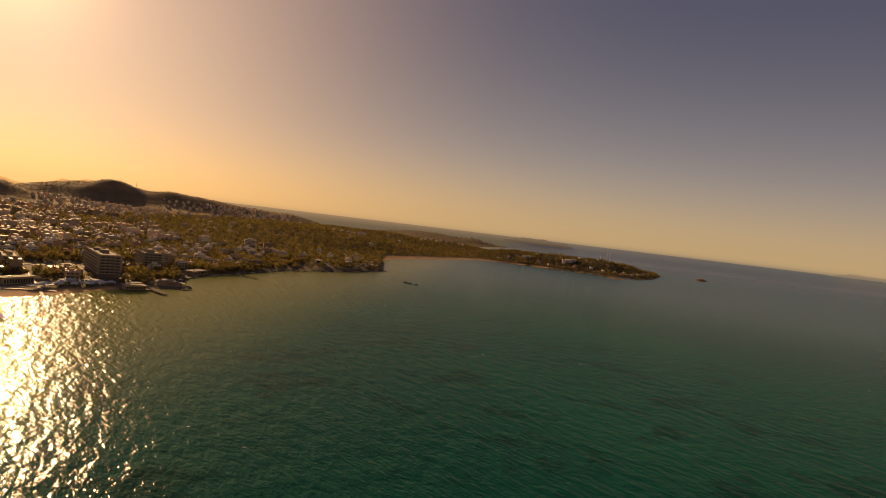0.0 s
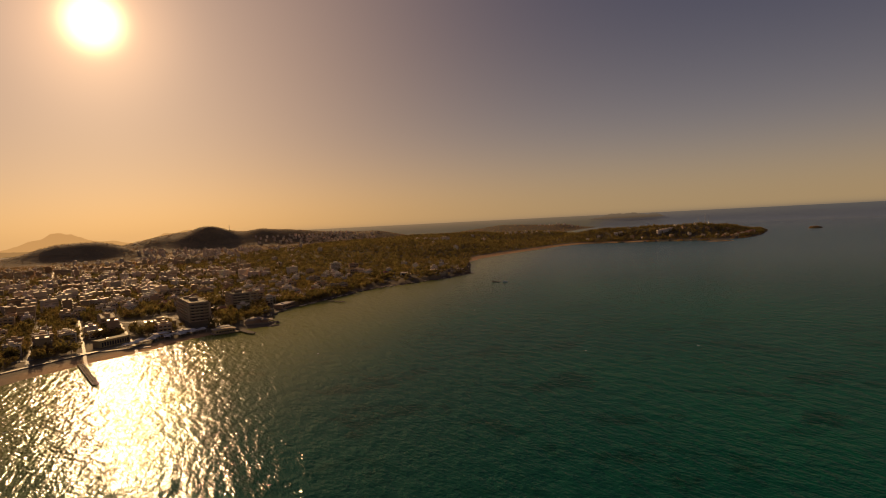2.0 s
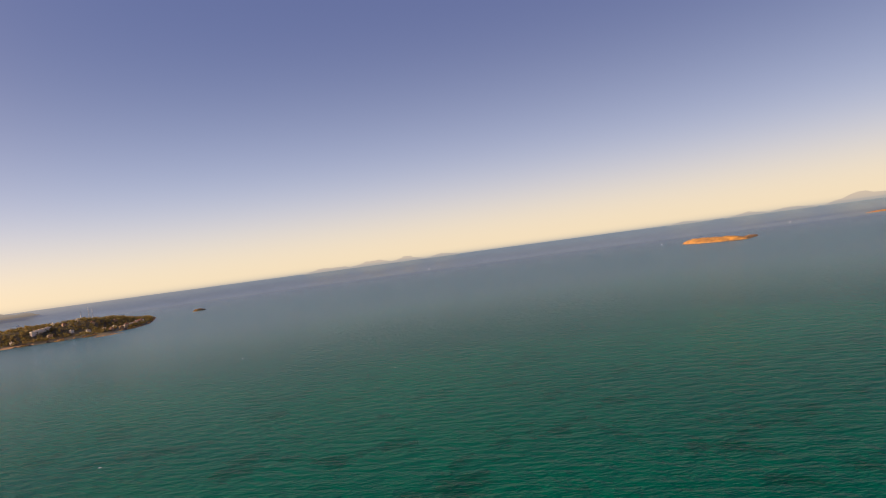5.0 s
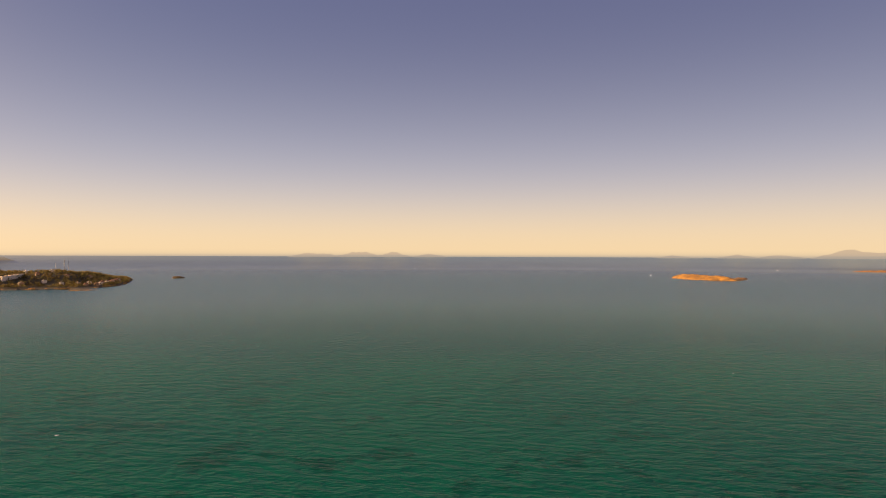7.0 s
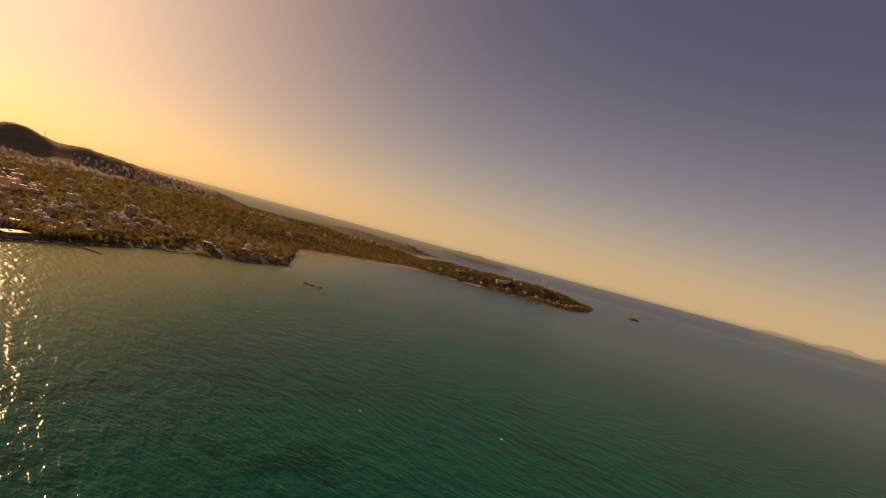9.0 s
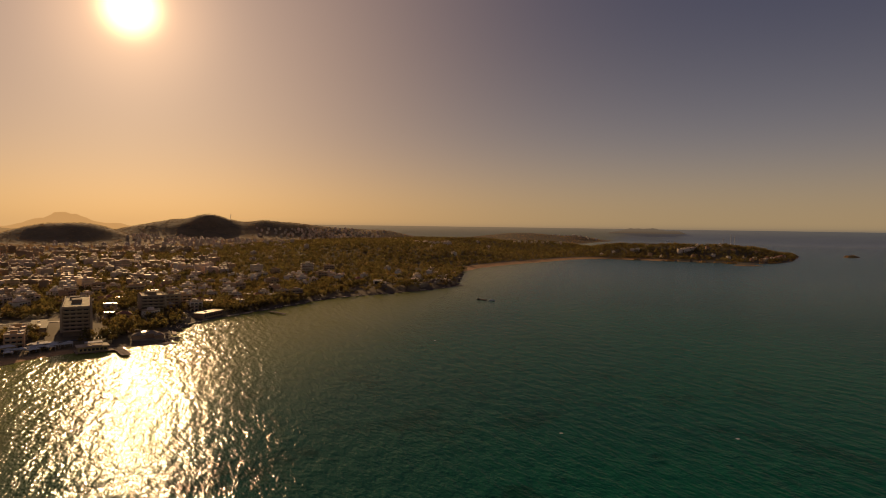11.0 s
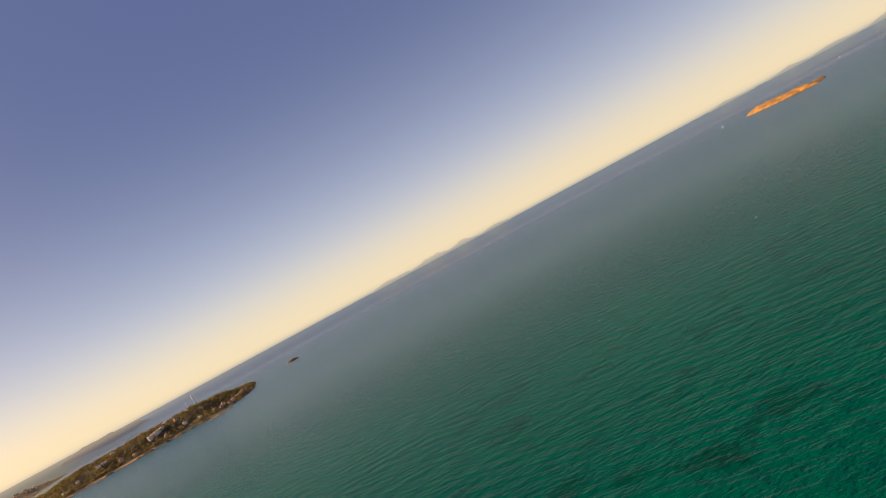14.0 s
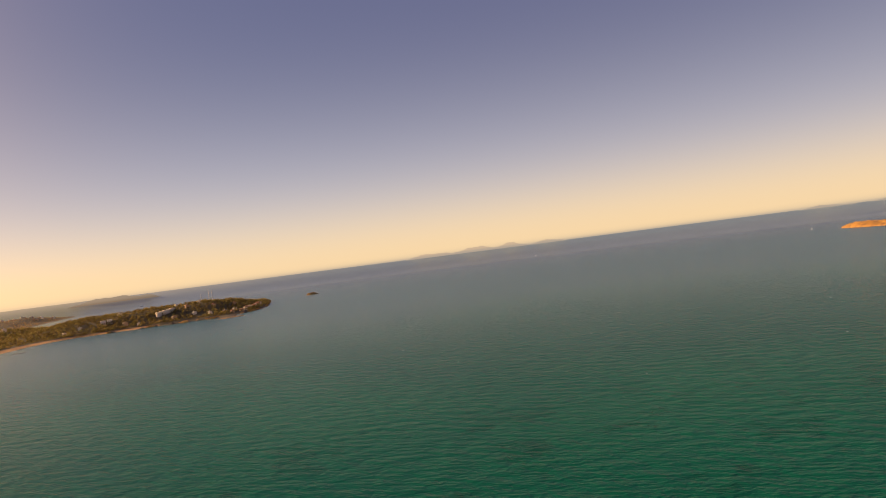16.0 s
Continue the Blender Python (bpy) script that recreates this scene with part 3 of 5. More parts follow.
def villa(w, d, floors, wall, tiled, label):
    v = root("villa", label, "house", "villas among the pines")
    H = floors * 3.1
    part("wall", boxed(-w / 2, -d / 2, -3.0, w / 2, d / 2, H, bevel=0.1), wall, v)
    if tiled:
        bm = hip_mesh(w, d, 2.2)
        bmesh.ops.translate(bm, vec=(0, 0, H + 0.26), verts=bm.verts)
        part("roof", bm, M_TILE, v)
    else:
        bm = boxed(-w / 2 - 0.5, -d / 2 - 0.5, H + 0.01, w / 2 + 0.5, d / 2 + 0.5, H + 0.4, bevel=0.05)
        part("roof", bm, M_ROOF, v)
    part("chimney", boxed(w * 0.2, -0.5, H, w * 0.2 + 0.8, 0.4, H + 2.9), wall, v)
    gla = None
    for k in range(floors):
        for turn in (0, 180):
            m = pose(0, 0, k * 3.1 + 0.4, 0, 0, turn) @ pose(0, d / 2 - 0.01, 0)
            if gla is None:
                gla = part("glazing", glazing_mesh(w * 0.8, 1.8, 3.5), M_GLASS, v)
                gla.matrix_basis = m
            else:
                again(gla, v, m)
    bal = balcony(w * 0.7, v, 2.2, "terrace")
    bal.matrix_basis = pose(0, 0, 3.1, 0, 0, 180) @ pose(0, d / 2 - 0.02, 0)
    return v


# places kept free of houses and trees: x, y, radius
KEEP_FREE = [(-437, 566, 34), (-400, 545, 22), (-470, 592, 26), (-452, 650, 24), (-441, 680, 14), (-450, 548, 26), (-496, 540, 36), (-418, 458, 30),
             (-352, 518, 18), (-350, 562, 18), (-383, 665, 24), (-512, 1052, 20), (-495, 1092, 14), (-343, 950, 14), (-390, 918, 14),
             (-432, 634, 14), (-403, 840, 12)]
taken = list(KEEP_FREE)


def is_free(x, y, r):
    return all((x - a) ** 2 + (y - b) ** 2 > (r + c) ** 2 for a, b, c in taken)


STREETS = [(-75, 60, 1100), (-40, 40, 1400), (-5, -6, 1150), (29, 16, 420), (-145, 60, 900)]
CROSS = [(62, -400, 40), (215, -500, 95), (400, -500, 110), (640, -500, 110), (900, -500, 110)]


def on_street(x, y, r):
    p = Vector((x, y, 0)) - TOWN
    a, b = p.dot(U), p.dot(V)
    return any(abs(b - sb) < 2.5 + r and a0 - r < a < a1 for sb, a0, a1 in STREETS) or any(abs(a - ca) < 2.5 + r and b0 - r < b < b1 for ca, b0, b1 in CROSS)


rng = random.Random(7)
PROTO = [apartment(14, 9.5, 4, M_WALL, "beige four storey block of flats with balconies"),
         apartment(12, 9, 3, M_WHITE, "white three storey block of flats with balconies"),
         apartment(17, 9.5, 4, M_WHITE, "long white four storey block of flats with set-back top", setback=True),
         apartment(11, 9.5, 3, M_WALL, "beige three storey apartment house with flat roof"),
         apartment(13, 8.5, 3, M_GREY, "grey concrete three storey block of flats"),
         apartment(20, 9, 4, M_WALL, "long beige four storey block of flats with balconies", setback=True),
         villa(10.5, 8, 2, M_WHITE, False, "white two storey house with flat roof among trees"),
         villa(11, 8, 2, M_WALL, True, "cream two storey house with clay tile hip roof")]
PROTO_R = [8.0, 7.0, 9.2, 6.8, 7.2, 10.5, 6.2, 6.4]
first_use = set()
near_count = 0
far_houses, far_villas = [], []       # x, y, z, turn, width, depth, height


def put_house(k, x, y, turn, alone=True):
    """The first of a kind is the thing itself, the others are copies."""
    global near_count
    near_count += 1
    if alone:
        house_cells.setdefault((int(x // 30), int(y // 30)), []).append((x, y, PROTO_R[k] + float(alone)))
    z = float(ground([x], [y])[0])
    m = pose(x, y, z, 0, 0, turn)
    if k not in first_use:
        first_use.add(k)
        PROTO[k].matrix_basis = m
        return PROTO[k]
    return copy_thing(PROTO[k], m)


def sow_houses():
    spots = []
    # the gridded town
    for i in range(0, 88):
        for j in range(-28, 18):
            a, b = 14 + i * 15.5 + rng.uniform(-2.5, 2.5), 12 + (j // 2) * 35 + (8 if j % 2 else -8) + rng.uniform(-1.5, 1.5)
            if rng.random() < (0.46 if i < 12 and j < 2 else 0.25 if i < 12 else 0.145) + 0.22 * math.sin(a * 0.013 + 1.0) * math.sin(b * 0.021):
                spots.append((*town_point(a, b), STREET_TURN + rng.choice((0, 0, 90)) + rng.uniform(-2, 2), 0))
    # houses scattered among the trees up the coast
    for _ in range(420):
        x, y = rng.uniform(-1000, -385), rng.uniform(590, 1010)
        spots.append((x, y, rng.uniform(40, 110), 1))
    for _ in range(650):
        x, y = rng.uniform(-1700, -700), rng.uniform(1000, 2300)
        if rng.random() < 0.5 * math.exp(-((x + 1250) / 420) ** 2):
            spots.append((x, y, rng.uniform(0, 180), 2))
    for _ in range(420):      # the suburb on the far ridge
        x, y = rng.gauss(-1570, 150), rng.gauss(2890, 95)
        spots.append((x, y, rng.uniform(0, 180), 3))
    for _ in range(260):
        x, y = rng.uniform(-2200, -1500), rng.uniform(1900, 2350)
        spots.append((x, y, rng.uniform(0, 180), 2))
    ds = shore_distance([s[0] for s in spots], [s[1] for s in spots])
    zs = ground([s[0] for s in spots], [s[1] for s in spots], ds)
    cells = house_cells
    for (x, y, turn, zone), d, z in zip(spots, ds, zs):
        if d < 24 or (330 < y < 520 and d < 30) or (zone == 3 and z > 56) or (zone == 2 and z > 26):
            continue
        k = rng.choice((0, 0, 1, 1, 2, 3, 3, 4, 5, 6, 7)) if zone < 1 else rng.choice((1, 1, 2, 6, 0, 7)) if zone < 2 else rng.choice((1, 3, 6, 7, 6))
        if d < 60 and k in (0, 2, 5):
            k = rng.choice((1, 3, 6, 7))
        r = PROTO_R[k] * (0.86 if zone == 0 else 0.95 if zone == 1 else 1.1)
        if zone == 0 and on_street(x, y, 1.5):
            continue
        if any((x - a) ** 2 + (y - b) ** 2 < (r + c) ** 2 for a, b, c in KEEP_FREE):
            continue
        key = (int(x // 30), int(y // 30))
        if any((x - a) ** 2 + (y - b) ** 2 < (r + c) ** 2 for i in (-1, 0, 1) for j in (-1, 0, 1) for a, b, c in cells.get((key[0] + i, key[1] + j), ())):
            continue
        cells.setdefault(key, []).append((x, y, r))
        if d < 250 and 270 < y < 1000 and near_count < 285:
            put_house(k, x, y, turn, False)
        else:
            w, dd, h = ((14, 9.5, 11.8), (12, 9, 9), (17, 9.5, 11.5), (11, 9.5, 9), (13, 8.5, 9), (20, 9, 11.5), (10.5, 8, 6.3), (11, 8, 7))[k]
            (far_villas if zone else far_houses).append((x, y, float(z), turn, w, dd, h))


house_cells = {}
sow_houses()


def near_house(x, y, r):
    key = (int(x // 30), int(y // 30))
    return any((x - a) ** 2 + (y - b) ** 2 < (r + c * 0.8) ** 2 for i in (-1, 0, 1) for j in (-1, 0, 1) for a, b, c in house_cells.get((key[0] + i, key[1] + j), ()))


def build_far_houses(name, places, mat, label):
    """The rest of a quarter as one mesh: blocks with floor slabs, parapets and stair houses."""
    verts, faces = [], []

    def add(cx, cy, z0, z1, w, d, c, s):
        n = len(verts)
        for z in (z0, z1):
            for sx, sy in ((-1, -1), (1, -1), (1, 1), (-1, 1)):
                lx, ly = sx * w / 2, sy * d / 2
                verts.append((cx + lx * c - ly * s, cy + lx * s + ly * c, z))
        faces.extend(((n, n + 1, n + 5, n + 4), (n + 1, n + 2, n + 6, n + 5), (n + 2, n + 3, n + 7, n + 6), (n + 3, n, n + 4, n + 7), (n + 4, n + 5, n + 6, n + 7)))

    for x, y, z, turn, w, d, h in places:
        c, s = math.cos(radians(turn)), math.sin(radians(turn))
        hh = h * rng.uniform(0.95, 1.5)
        w *= rng.uniform(0.75, 1.0)
        add(x, y, z - 3, z + hh, w, d, c, s)
        add(x + rng.uniform(-2, 2), y + rng.uniform(-2, 2), z + hh, z + hh + 2.2, 3.2, 2.8, c, s)
        k = 3.0
        while k < hh - 1:
            add(x, y, z + k - 0.2, z + k + 0.75, w * 0.88, d + 1.8, c, s)
            k += 2.9
    ob = raw_mesh(name, verts, faces, mat)
    tagged(ob, label, "houses", kind="stuff")


M_FARTOWN = material("town_render", (0.60, 0.41, 0.21), 0.66, (0.38, 0.255, 0.13), 0.02, 0.4, 0.5, spread=0.42, island=True)
# paler than the town's render, tuned for the houses on the slopes
M_FARWHITE = material("pale_render", (0.84, 0.66, 0.45), 0.62, (0.58, 0.43, 0.27), 0.02, 0.4, 0.5, spread=0.35, island=True)
build_far_houses("distant_houses", far_houses, M_FARTOWN, "beige flat-roofed houses of the far town")
build_far_houses("distant_villas", far_villas, M_FARWHITE, "pale houses scattered over the wooded slopes")


# ---- landmarks ----
def hotel(length, width, floors, label, wall, name="hotel_building"):
    """A tall slab: walls, a long balcony and glazing to each storey, fins between the bays, plant on the roof."""
    h = root(name, label, "hotel")
    f = 2.75
    H = floors * f + 0.8
    part("wall", boxed(0, 0, -3, length, width, H, bevel=0.15), wall, h)
    part("roof", boxed(0.6, 0.6, H + 0.01, length - 0.6, width - 0.6, H + 0.25), M_OCHRE, h)
    bm = bmesh.new()
    for x0, y0, x1, y1 in ((-0.1, -0.1, length + 0.1, 0.4), (-0.1, width - 0.4, length + 0.1, width + 0.1), (-0.1, 0.4, 0.4, width - 0.4), (length - 0.4, 0.4, length + 0.1, width - 0.4)):
        box(bm, x0, y0, H + 0.012, x1, y1, H + 1.1)
    part("parapet", bm, M_SLAB, h)
    for x0, x1, y0, y1, z in ((length * 0.35, length * 0.5, width * 0.3, width * 0.7, 3.2), (length * 0.72, length * 0.8, width * 0.4, width * 0.8, 2.6)):
        part("plant_room", boxed(x0, y0, H + 0.26, x1, y1, H + z, bevel=0.1), wall, h)
    long_b = long_g = end_b = end_g = None
    for k in range(1, floors):
        for side in (0, 1):
            m = pose(length / 2, 0 if side == 0 else width, k * f + 0.8, 0, 0, 180 if side == 0 else 0)
            e = pose(0 if side == 0 else length, width / 2, k * f + 0.8, 0, 0, 90 if side == 0 else -90)
            if long_b is None:
                long_b, long_g = balcony(length - 0.5, h, 1.5), part("glazing", glazing_mesh(length - 1, 2.0, 3.6), M_GLASS, h)
                end_b, end_g = balcony(width - 0.5, h, 1.5), part("glazing", glazing_mesh(width - 1, 2.0, 3.6), M_GLASS, h)
                long_b.matrix_basis, long_g.matrix_basis, end_b.matrix_basis, end_g.matrix_basis = m, m, e, e
            else:
                again(long_b, h, m), again(long_g, h, m), again(end_b, h, e), again(end_g, h, e)
    fin = None
    n = int(length / 7.2)
    for k in range(n + 1):
        for y in (-1.6, width + 0.01):
            m = pose(k * length / n, y, f)
            if fin is None:
                fin = part("fin", boxed(-0.15, 0, 0, 0.15, 1.59, H - f), M_SLAB, h)
                fin.matrix_basis = m
            else:
                again(fin, h, m)
    return h


UT = math.degrees(math.atan2(U.y, U.x))
stand(hotel(72, 17, 7, "tall grey-beige hotel slab with long balconies near the beach", M_GREY), -403, 538, UT, z=2.8).matrix_basis @= pose(0, -17, 0)
stand(hotel(30, 18, 6, "grey hotel block with flat roof behind the shore", M_GREY), -424, 632, UT, z=2.8).matrix_basis @= pose(0, -18, 0)
stand(hotel(16, 12, 5, "small pale hotel block beside the larger ones", M_WALL), -432, 668, UT, z=2.8).matrix_basis @= pose(0, -12, 0)
stand(hotel(44, 12, 4, "long stepped apartment block with a busy roof", M_WALL, "apartment_block"), -462, 512, UT, z=2.8).matrix_basis @= pose(0, 0, 0)


def hall(w, d, h, mat_roof, label, bays=5):
    b = root("low_hall", label, "hall")
    part("wall", boxed(-w / 2, -d / 2, -2, w / 2, d / 2, h, bevel=0.1), M_WALL, b)
    part("roof", boxed(-w / 2 - 0.8, -d / 2 - 0.8, h + 0.01, w / 2 + 0.8, d / 2 + 0.8, h + 0.5, bevel=0.08), mat_roof, b)
    g = None
    for turn in (0, 180):
        m = pose(0, 0, 0.8, 0, 0, turn) @ pose(0, d / 2 - 0.01, 0)
        if g is None:
            g = part("glazing", glazing_mesh(w * 0.92, h - 1.6, w / bays), M_GLASS, b)
            g.matrix_basis = m
        else:
            again(g, b, m)
    part("vent_box", boxed(-w * 0.2, -1, h + 0.51, -w * 0.1, 1, h + 1.6), M_METAL, b)
    return b


def at_hotel(a, b):
    p = Vector((-400, 534, 0)) + U * a + V * b
    return p.x, p.y


for a, b, w, d, h, mt in ((36, -14, 34, 11, 6.5, M_OCHRE), (66, -16, 24, 12, 5.5, M_OCHRE), (52, -30, 14, 8, 4.2, M_ROOF)):
    stand(hall(w, d, h, mt, "low hall with a flat ochre roof beside the hotel"), *at_hotel(a * 0.85, b), UT, scale=0.8)
stand(hall(46, 14, 8.5, M_OCHRE, "long low beach building with a dark glazed front", 12), -412, 456, 84, scale=0.6)
stand(hall(15, 10, 4.5, M_CANVAS, "small beach cafe with a pale canvas roof"), -391, 486, 75, scale=0.75)
stand(hall(12, 9, 4.0, M_CANVAS, "small beach cafe with a pale canvas roof"), -384, 506, 70, scale=0.75)
stand(hall(32, 12, 4.6, M_ROOF, "long seaside restaurant with a flat pale roof", 9), -384, 668, 92, scale=0.85)
stand(hall(16, 9, 3.8, M_ROOF, "low boathouse with a pale flat roof on the shore"), -392, 917, 10, scale=0.8)


def sea_pavilion():
    p = root("sea_pavilion", "two-deck seaside restaurant on posts with pale roof terrace", "restaurant")
    part("lower_deck", boxed(-13, -7, 0.9, 13, 7.5, 1.4, bevel=0.05), M_GREY, p)
    part("hall", boxed(-11, -5, 1.41, 9, 6, 5.0, bevel=0.1), M_WALL, p)
    part("roof_deck", boxed(-12, -6.2, 5.01, 10, 7, 5.4, bevel=0.05), M_SLAB, p)
    part("awning", boxed(-6, -2, 7.4, 6, 5, 7.6, bevel=0.05), M_CANVAS, p)
    g = part("glazing", glazing_mesh(19, 2.4, 2.6), M_GLASS, p)
    g.matrix_basis = pose(-1, -5, 1.9, 0, 0, 180)
    post = None
    for x in (-5.6, 5.6):
        for y in (-1.6, 4.6):
            if post is None:
                post = part("awning_post", boxed(-0.1, -0.1, 0, 0.1, 0.1, 2.0), M_METAL, p)
                post.matrix_basis = pose(x, y, 5.4)
            else:
                again(post, p, pose(x, y, 5.4))
    pile = None
    for x in range(-12, 13, 6):
        for y in (-6.5, 7):
            if pile is None:
                bm = bmesh.new()
                bmesh.ops.create_cone(bm, cap_ends=True, segments=8, radius1=0.3, radius2=0.3, depth=4.9)
                pile = part("pile", bm, M_GREY, p)
                pile.matrix_basis = pose(x, y, -1.55)
            else:
                again(pile, p, pose(x, y, -1.55))
    return p


stand(sea_pavilion(), -351, 517, 55, z=0.0, scale=0.85)


def tented_restaurant():
    p = root("tent_roof_restaurant", "cluster of grey pitched roofs on the rocky point", "restaurant")
    part("plinth", boxed(-15, -10, -2, 15, 10, 1.0, bevel=0.2), M_GREY, p)
    for k, (x, y, w, d, h) in enumerate(((-8, -3, 11, 9, 3.6), (3, 2, 12, 10, 4.2), (10, -4, 8, 8, 3.2), (-6, 6, 10, 6, 3.0))):
        part("wall", boxed(x - w / 2, y - d / 2, 1.01, x + w / 2, y + d / 2, 1 + h), M_WALL, p)
        bm = hip_mesh(w, d, 2.4)
        bmesh.ops.translate(bm, vec=(x, y, h + 1.26), verts=bm.verts)
        part("roof", bm, M_GREY, p)
    return p


stand(tented_restaurant(), -350, 562, 40, z=1.0, scale=0.75)


def jetty(name, label, length, width, posts):
    """A deck of cross planks on two beams and piles."""
    j = root(name, label, "jetty")
    bm = bmesh.new()
    for y in (-width * 0.3, width * 0.3):
        box(bm, 0, y - 0.15, 0.85, length, y + 0.15, 1.15)
    part("beam_frame", bm, M_WOOD, j)
    plank = None
    n = int(length / 1.0)
    for k in range(n):
        m = pose((k + 0.5) * length / n, 0, 1.16)
        if plank is None:
            plank = part("plank", boxed(-0.46, -width / 2, 0, 0.46, width / 2, 0.12), M_WOOD, j)
            plank.matrix_basis = m
        else:
            again(plank, j, m)
    pile = None
    for k in range(posts):
        for y in (-width * 0.42, width * 0.42):
            m = pose((k + 0.5) * length / posts, y, -1.4)
            if pile is None:
                bm = bmesh.new()
                bmesh.ops.create_cone(bm, cap_ends=True, segments=8, radius1=0.25, radius2=0.22, depth=5.2)
                pile = part("pile", bm, M_WOOD, j)
                pile.matrix_basis = m
            else:
                again(pile, j, m)
    return j


def along(x0, y0, x1, y1):
    return pose(x0, y0, 0, 0, 0, math.degrees(math.atan2(y1 - y0, x1 - x0)))


jetty("pier", "long straight wooden pier running out from the beach", 78, 4.0, 9).matrix_basis = along(-380, 396, -316, 348)
jetty("jetty", "short wooden bathing jetty beside the pavilion", 32, 6, 4).matrix_basis = along(-347, 531, -318, 512)
jetty("jetty", "short narrow stone-coloured bathing jetty", 24, 4, 3).matrix_basis = along(-353, 716, -330, 708)


def terraced_tower():
    b = root("terraced_tower", "dark tower of flats with white curved balcony bands", "building")
    bm = bmesh.new()
    bmesh.ops.create_cone(bm, cap_ends=True, segments=20, radius1=11, radius2=11, depth=25, matrix=pose(0, 0, 9.5))
    part("wall", bm, M_GREY, b)
    ring = None
    for k in range(7):
        m = pose(0, 0, 2.4 + k * 3.0)
        if ring is None:
            bm = bmesh.new()
            bmesh.ops.create_cone(bm, cap_ends=True, segments=20, radius1=13, radius2=13, depth=1.0)
            ring = part("balcony", bm, M_WHITE, b)
            ring.matrix_basis = m
        else:
            again(ring, b, m)
    bm = bmesh.new()
    bmesh.ops.create_cone(bm, cap_ends=True, segments=16, radius1=5, radius2=4.6, depth=2.6, matrix=pose(0, 0, 23.3))
    part("roof_drum", bm, M_WHITE, b)
    return b


stand(terraced_tower(), -512, 1052, scale=0.8)
stand(apartment(17, 14, 4, M_WALL, "pale square block of flats at the wood's edge"), -496, 1092, 30)


def cube_villa():
    v = root("cube_villa", "white modern cube house with an open frame on the shore", "house")
    part("base", boxed(-9, -6, -3, 9, 6, 3.2, bevel=0.1), M_GREY, v)
    bm = boxed(-9.5, -6.5, 3.21, -7.5, 6.5, 9.4)
    box(bm, 1.0, -6.5, 3.21, 2.6, 6.5, 9.4)
    box(bm, -7.49, -6.5, 8.0, 0.99, 6.5, 9.4)
    part("frame", bm, M_WHITE, v, "thick white frame")
    part("glass_room", boxed(-7.4, -4.5, 3.21, 0.9, 5.5, 7.9), M_GLASS, v)
    part("side_wing", boxed(2.7, -5, 3.21, 9, 5, 6.6, bevel=0.1), M_WHITE, v)
    return v


stand(cube_villa(), -343, 950, 15, scale=0.85)


def white_hotel(steps, w, label):
    """White blocks that step along a slope."""
    h = root("white_resort", label, "hotel")
    for k in range(steps):
        z, m = k * 1.2, pose(k * w * 0.8, 0, 0, 0, 0, 72)
        block = part("block", boxed(0, -6, -4, w, 6, 9 + z, bevel=0.15), M_WHITE, h)
        block.matrix_basis = m
        g = part("glazing", glazing_mesh(w * 0.8, 1.9, 3.4), M_GLASS, h)
        g.matrix_basis = m @ pose(w / 2, -6, 1.4 + z, 0, 0, 180)
        again(g, h, m @ pose(w / 2, -6, 5.0 + z, 0, 0, 180))
        again(g, h, m @ pose(w / 2, 6, 5.0 + z))
        part("roof", boxed(0.4, -5.6, 9.01 + z, w - 0.4, 5.6, 9.3 + z), M_ROOF, h).matrix_basis = m
    return h


stand(white_hotel(2, 19, "white hotel in two blocks on the wooded peninsula"), -58, 2055, 20, sink=-3)
stand(white_hotel(5, 13, "stepped white resort hotel on the wooded peninsula"), 70, 2035, 35, sink=-3)
for x, y, k, turn in ((222, 1985, 6, 10), (250, 2010, 6, 20), (262, 1975, 7, 30), (285, 2040, 7, 0), (300, 2060, 6, 15), (322, 2110, 6, 30), (340, 2160, 7, 50), (205, 2060, 7, 10),
                      (150, 2010, 6, 20), (20, 1990, 6, 15), (-10, 2010, 3, 0), (-110, 2060, 6, 0), (120, 2140, 6, 30), (180, 2150, 6, 60), (270, 2130, 7, 10), (-20, 2140, 6, 20),
                      (236, 1960, 7, 15), (276, 2005, 6, 25), (312, 2075, 7, 30), (330, 2130, 7, 20), (352, 2200, 6, 35), (185, 1985, 6, 10), (100, 1985, 3, 15), (-140, 2020, 6, 20), (140, 2080, 7, 10)):
    put_house(k, x, y, 100 + turn * 0.4, 9)
for k in range(9):
    put_house(rng.choice((6, 6, 1)), -450 + k * 19 + rng.uniform(-5, 5), 2292 + k * 5, rng.uniform(104, 122), 12)
for _ in range(20):
    put_house(rng.choice((1, 1, 3, 6)), rng.gauss(-592, 34), rng.gauss(1845, 32), rng.uniform(104, 125), 9)
for x, y in ((-520, 1650), (-430, 1545), (-560, 1900), (-610, 2050), (-540, 2150), (-455, 1960), (-380, 1100), (-350, 1160), (-330, 1050), (-372, 1230), (-318, 1010), (-395, 1010), (-420, 1150)):
    put_house(rng.choice((6, 6, 1)), x, y, rng.uniform(100, 130), 5)
for k in range(16):
    put_house(rng.choice((6, 7, 1)), rng.uniform(-560, -320), rng.uniform(3850, 4120), rng.uniform(100, 125))


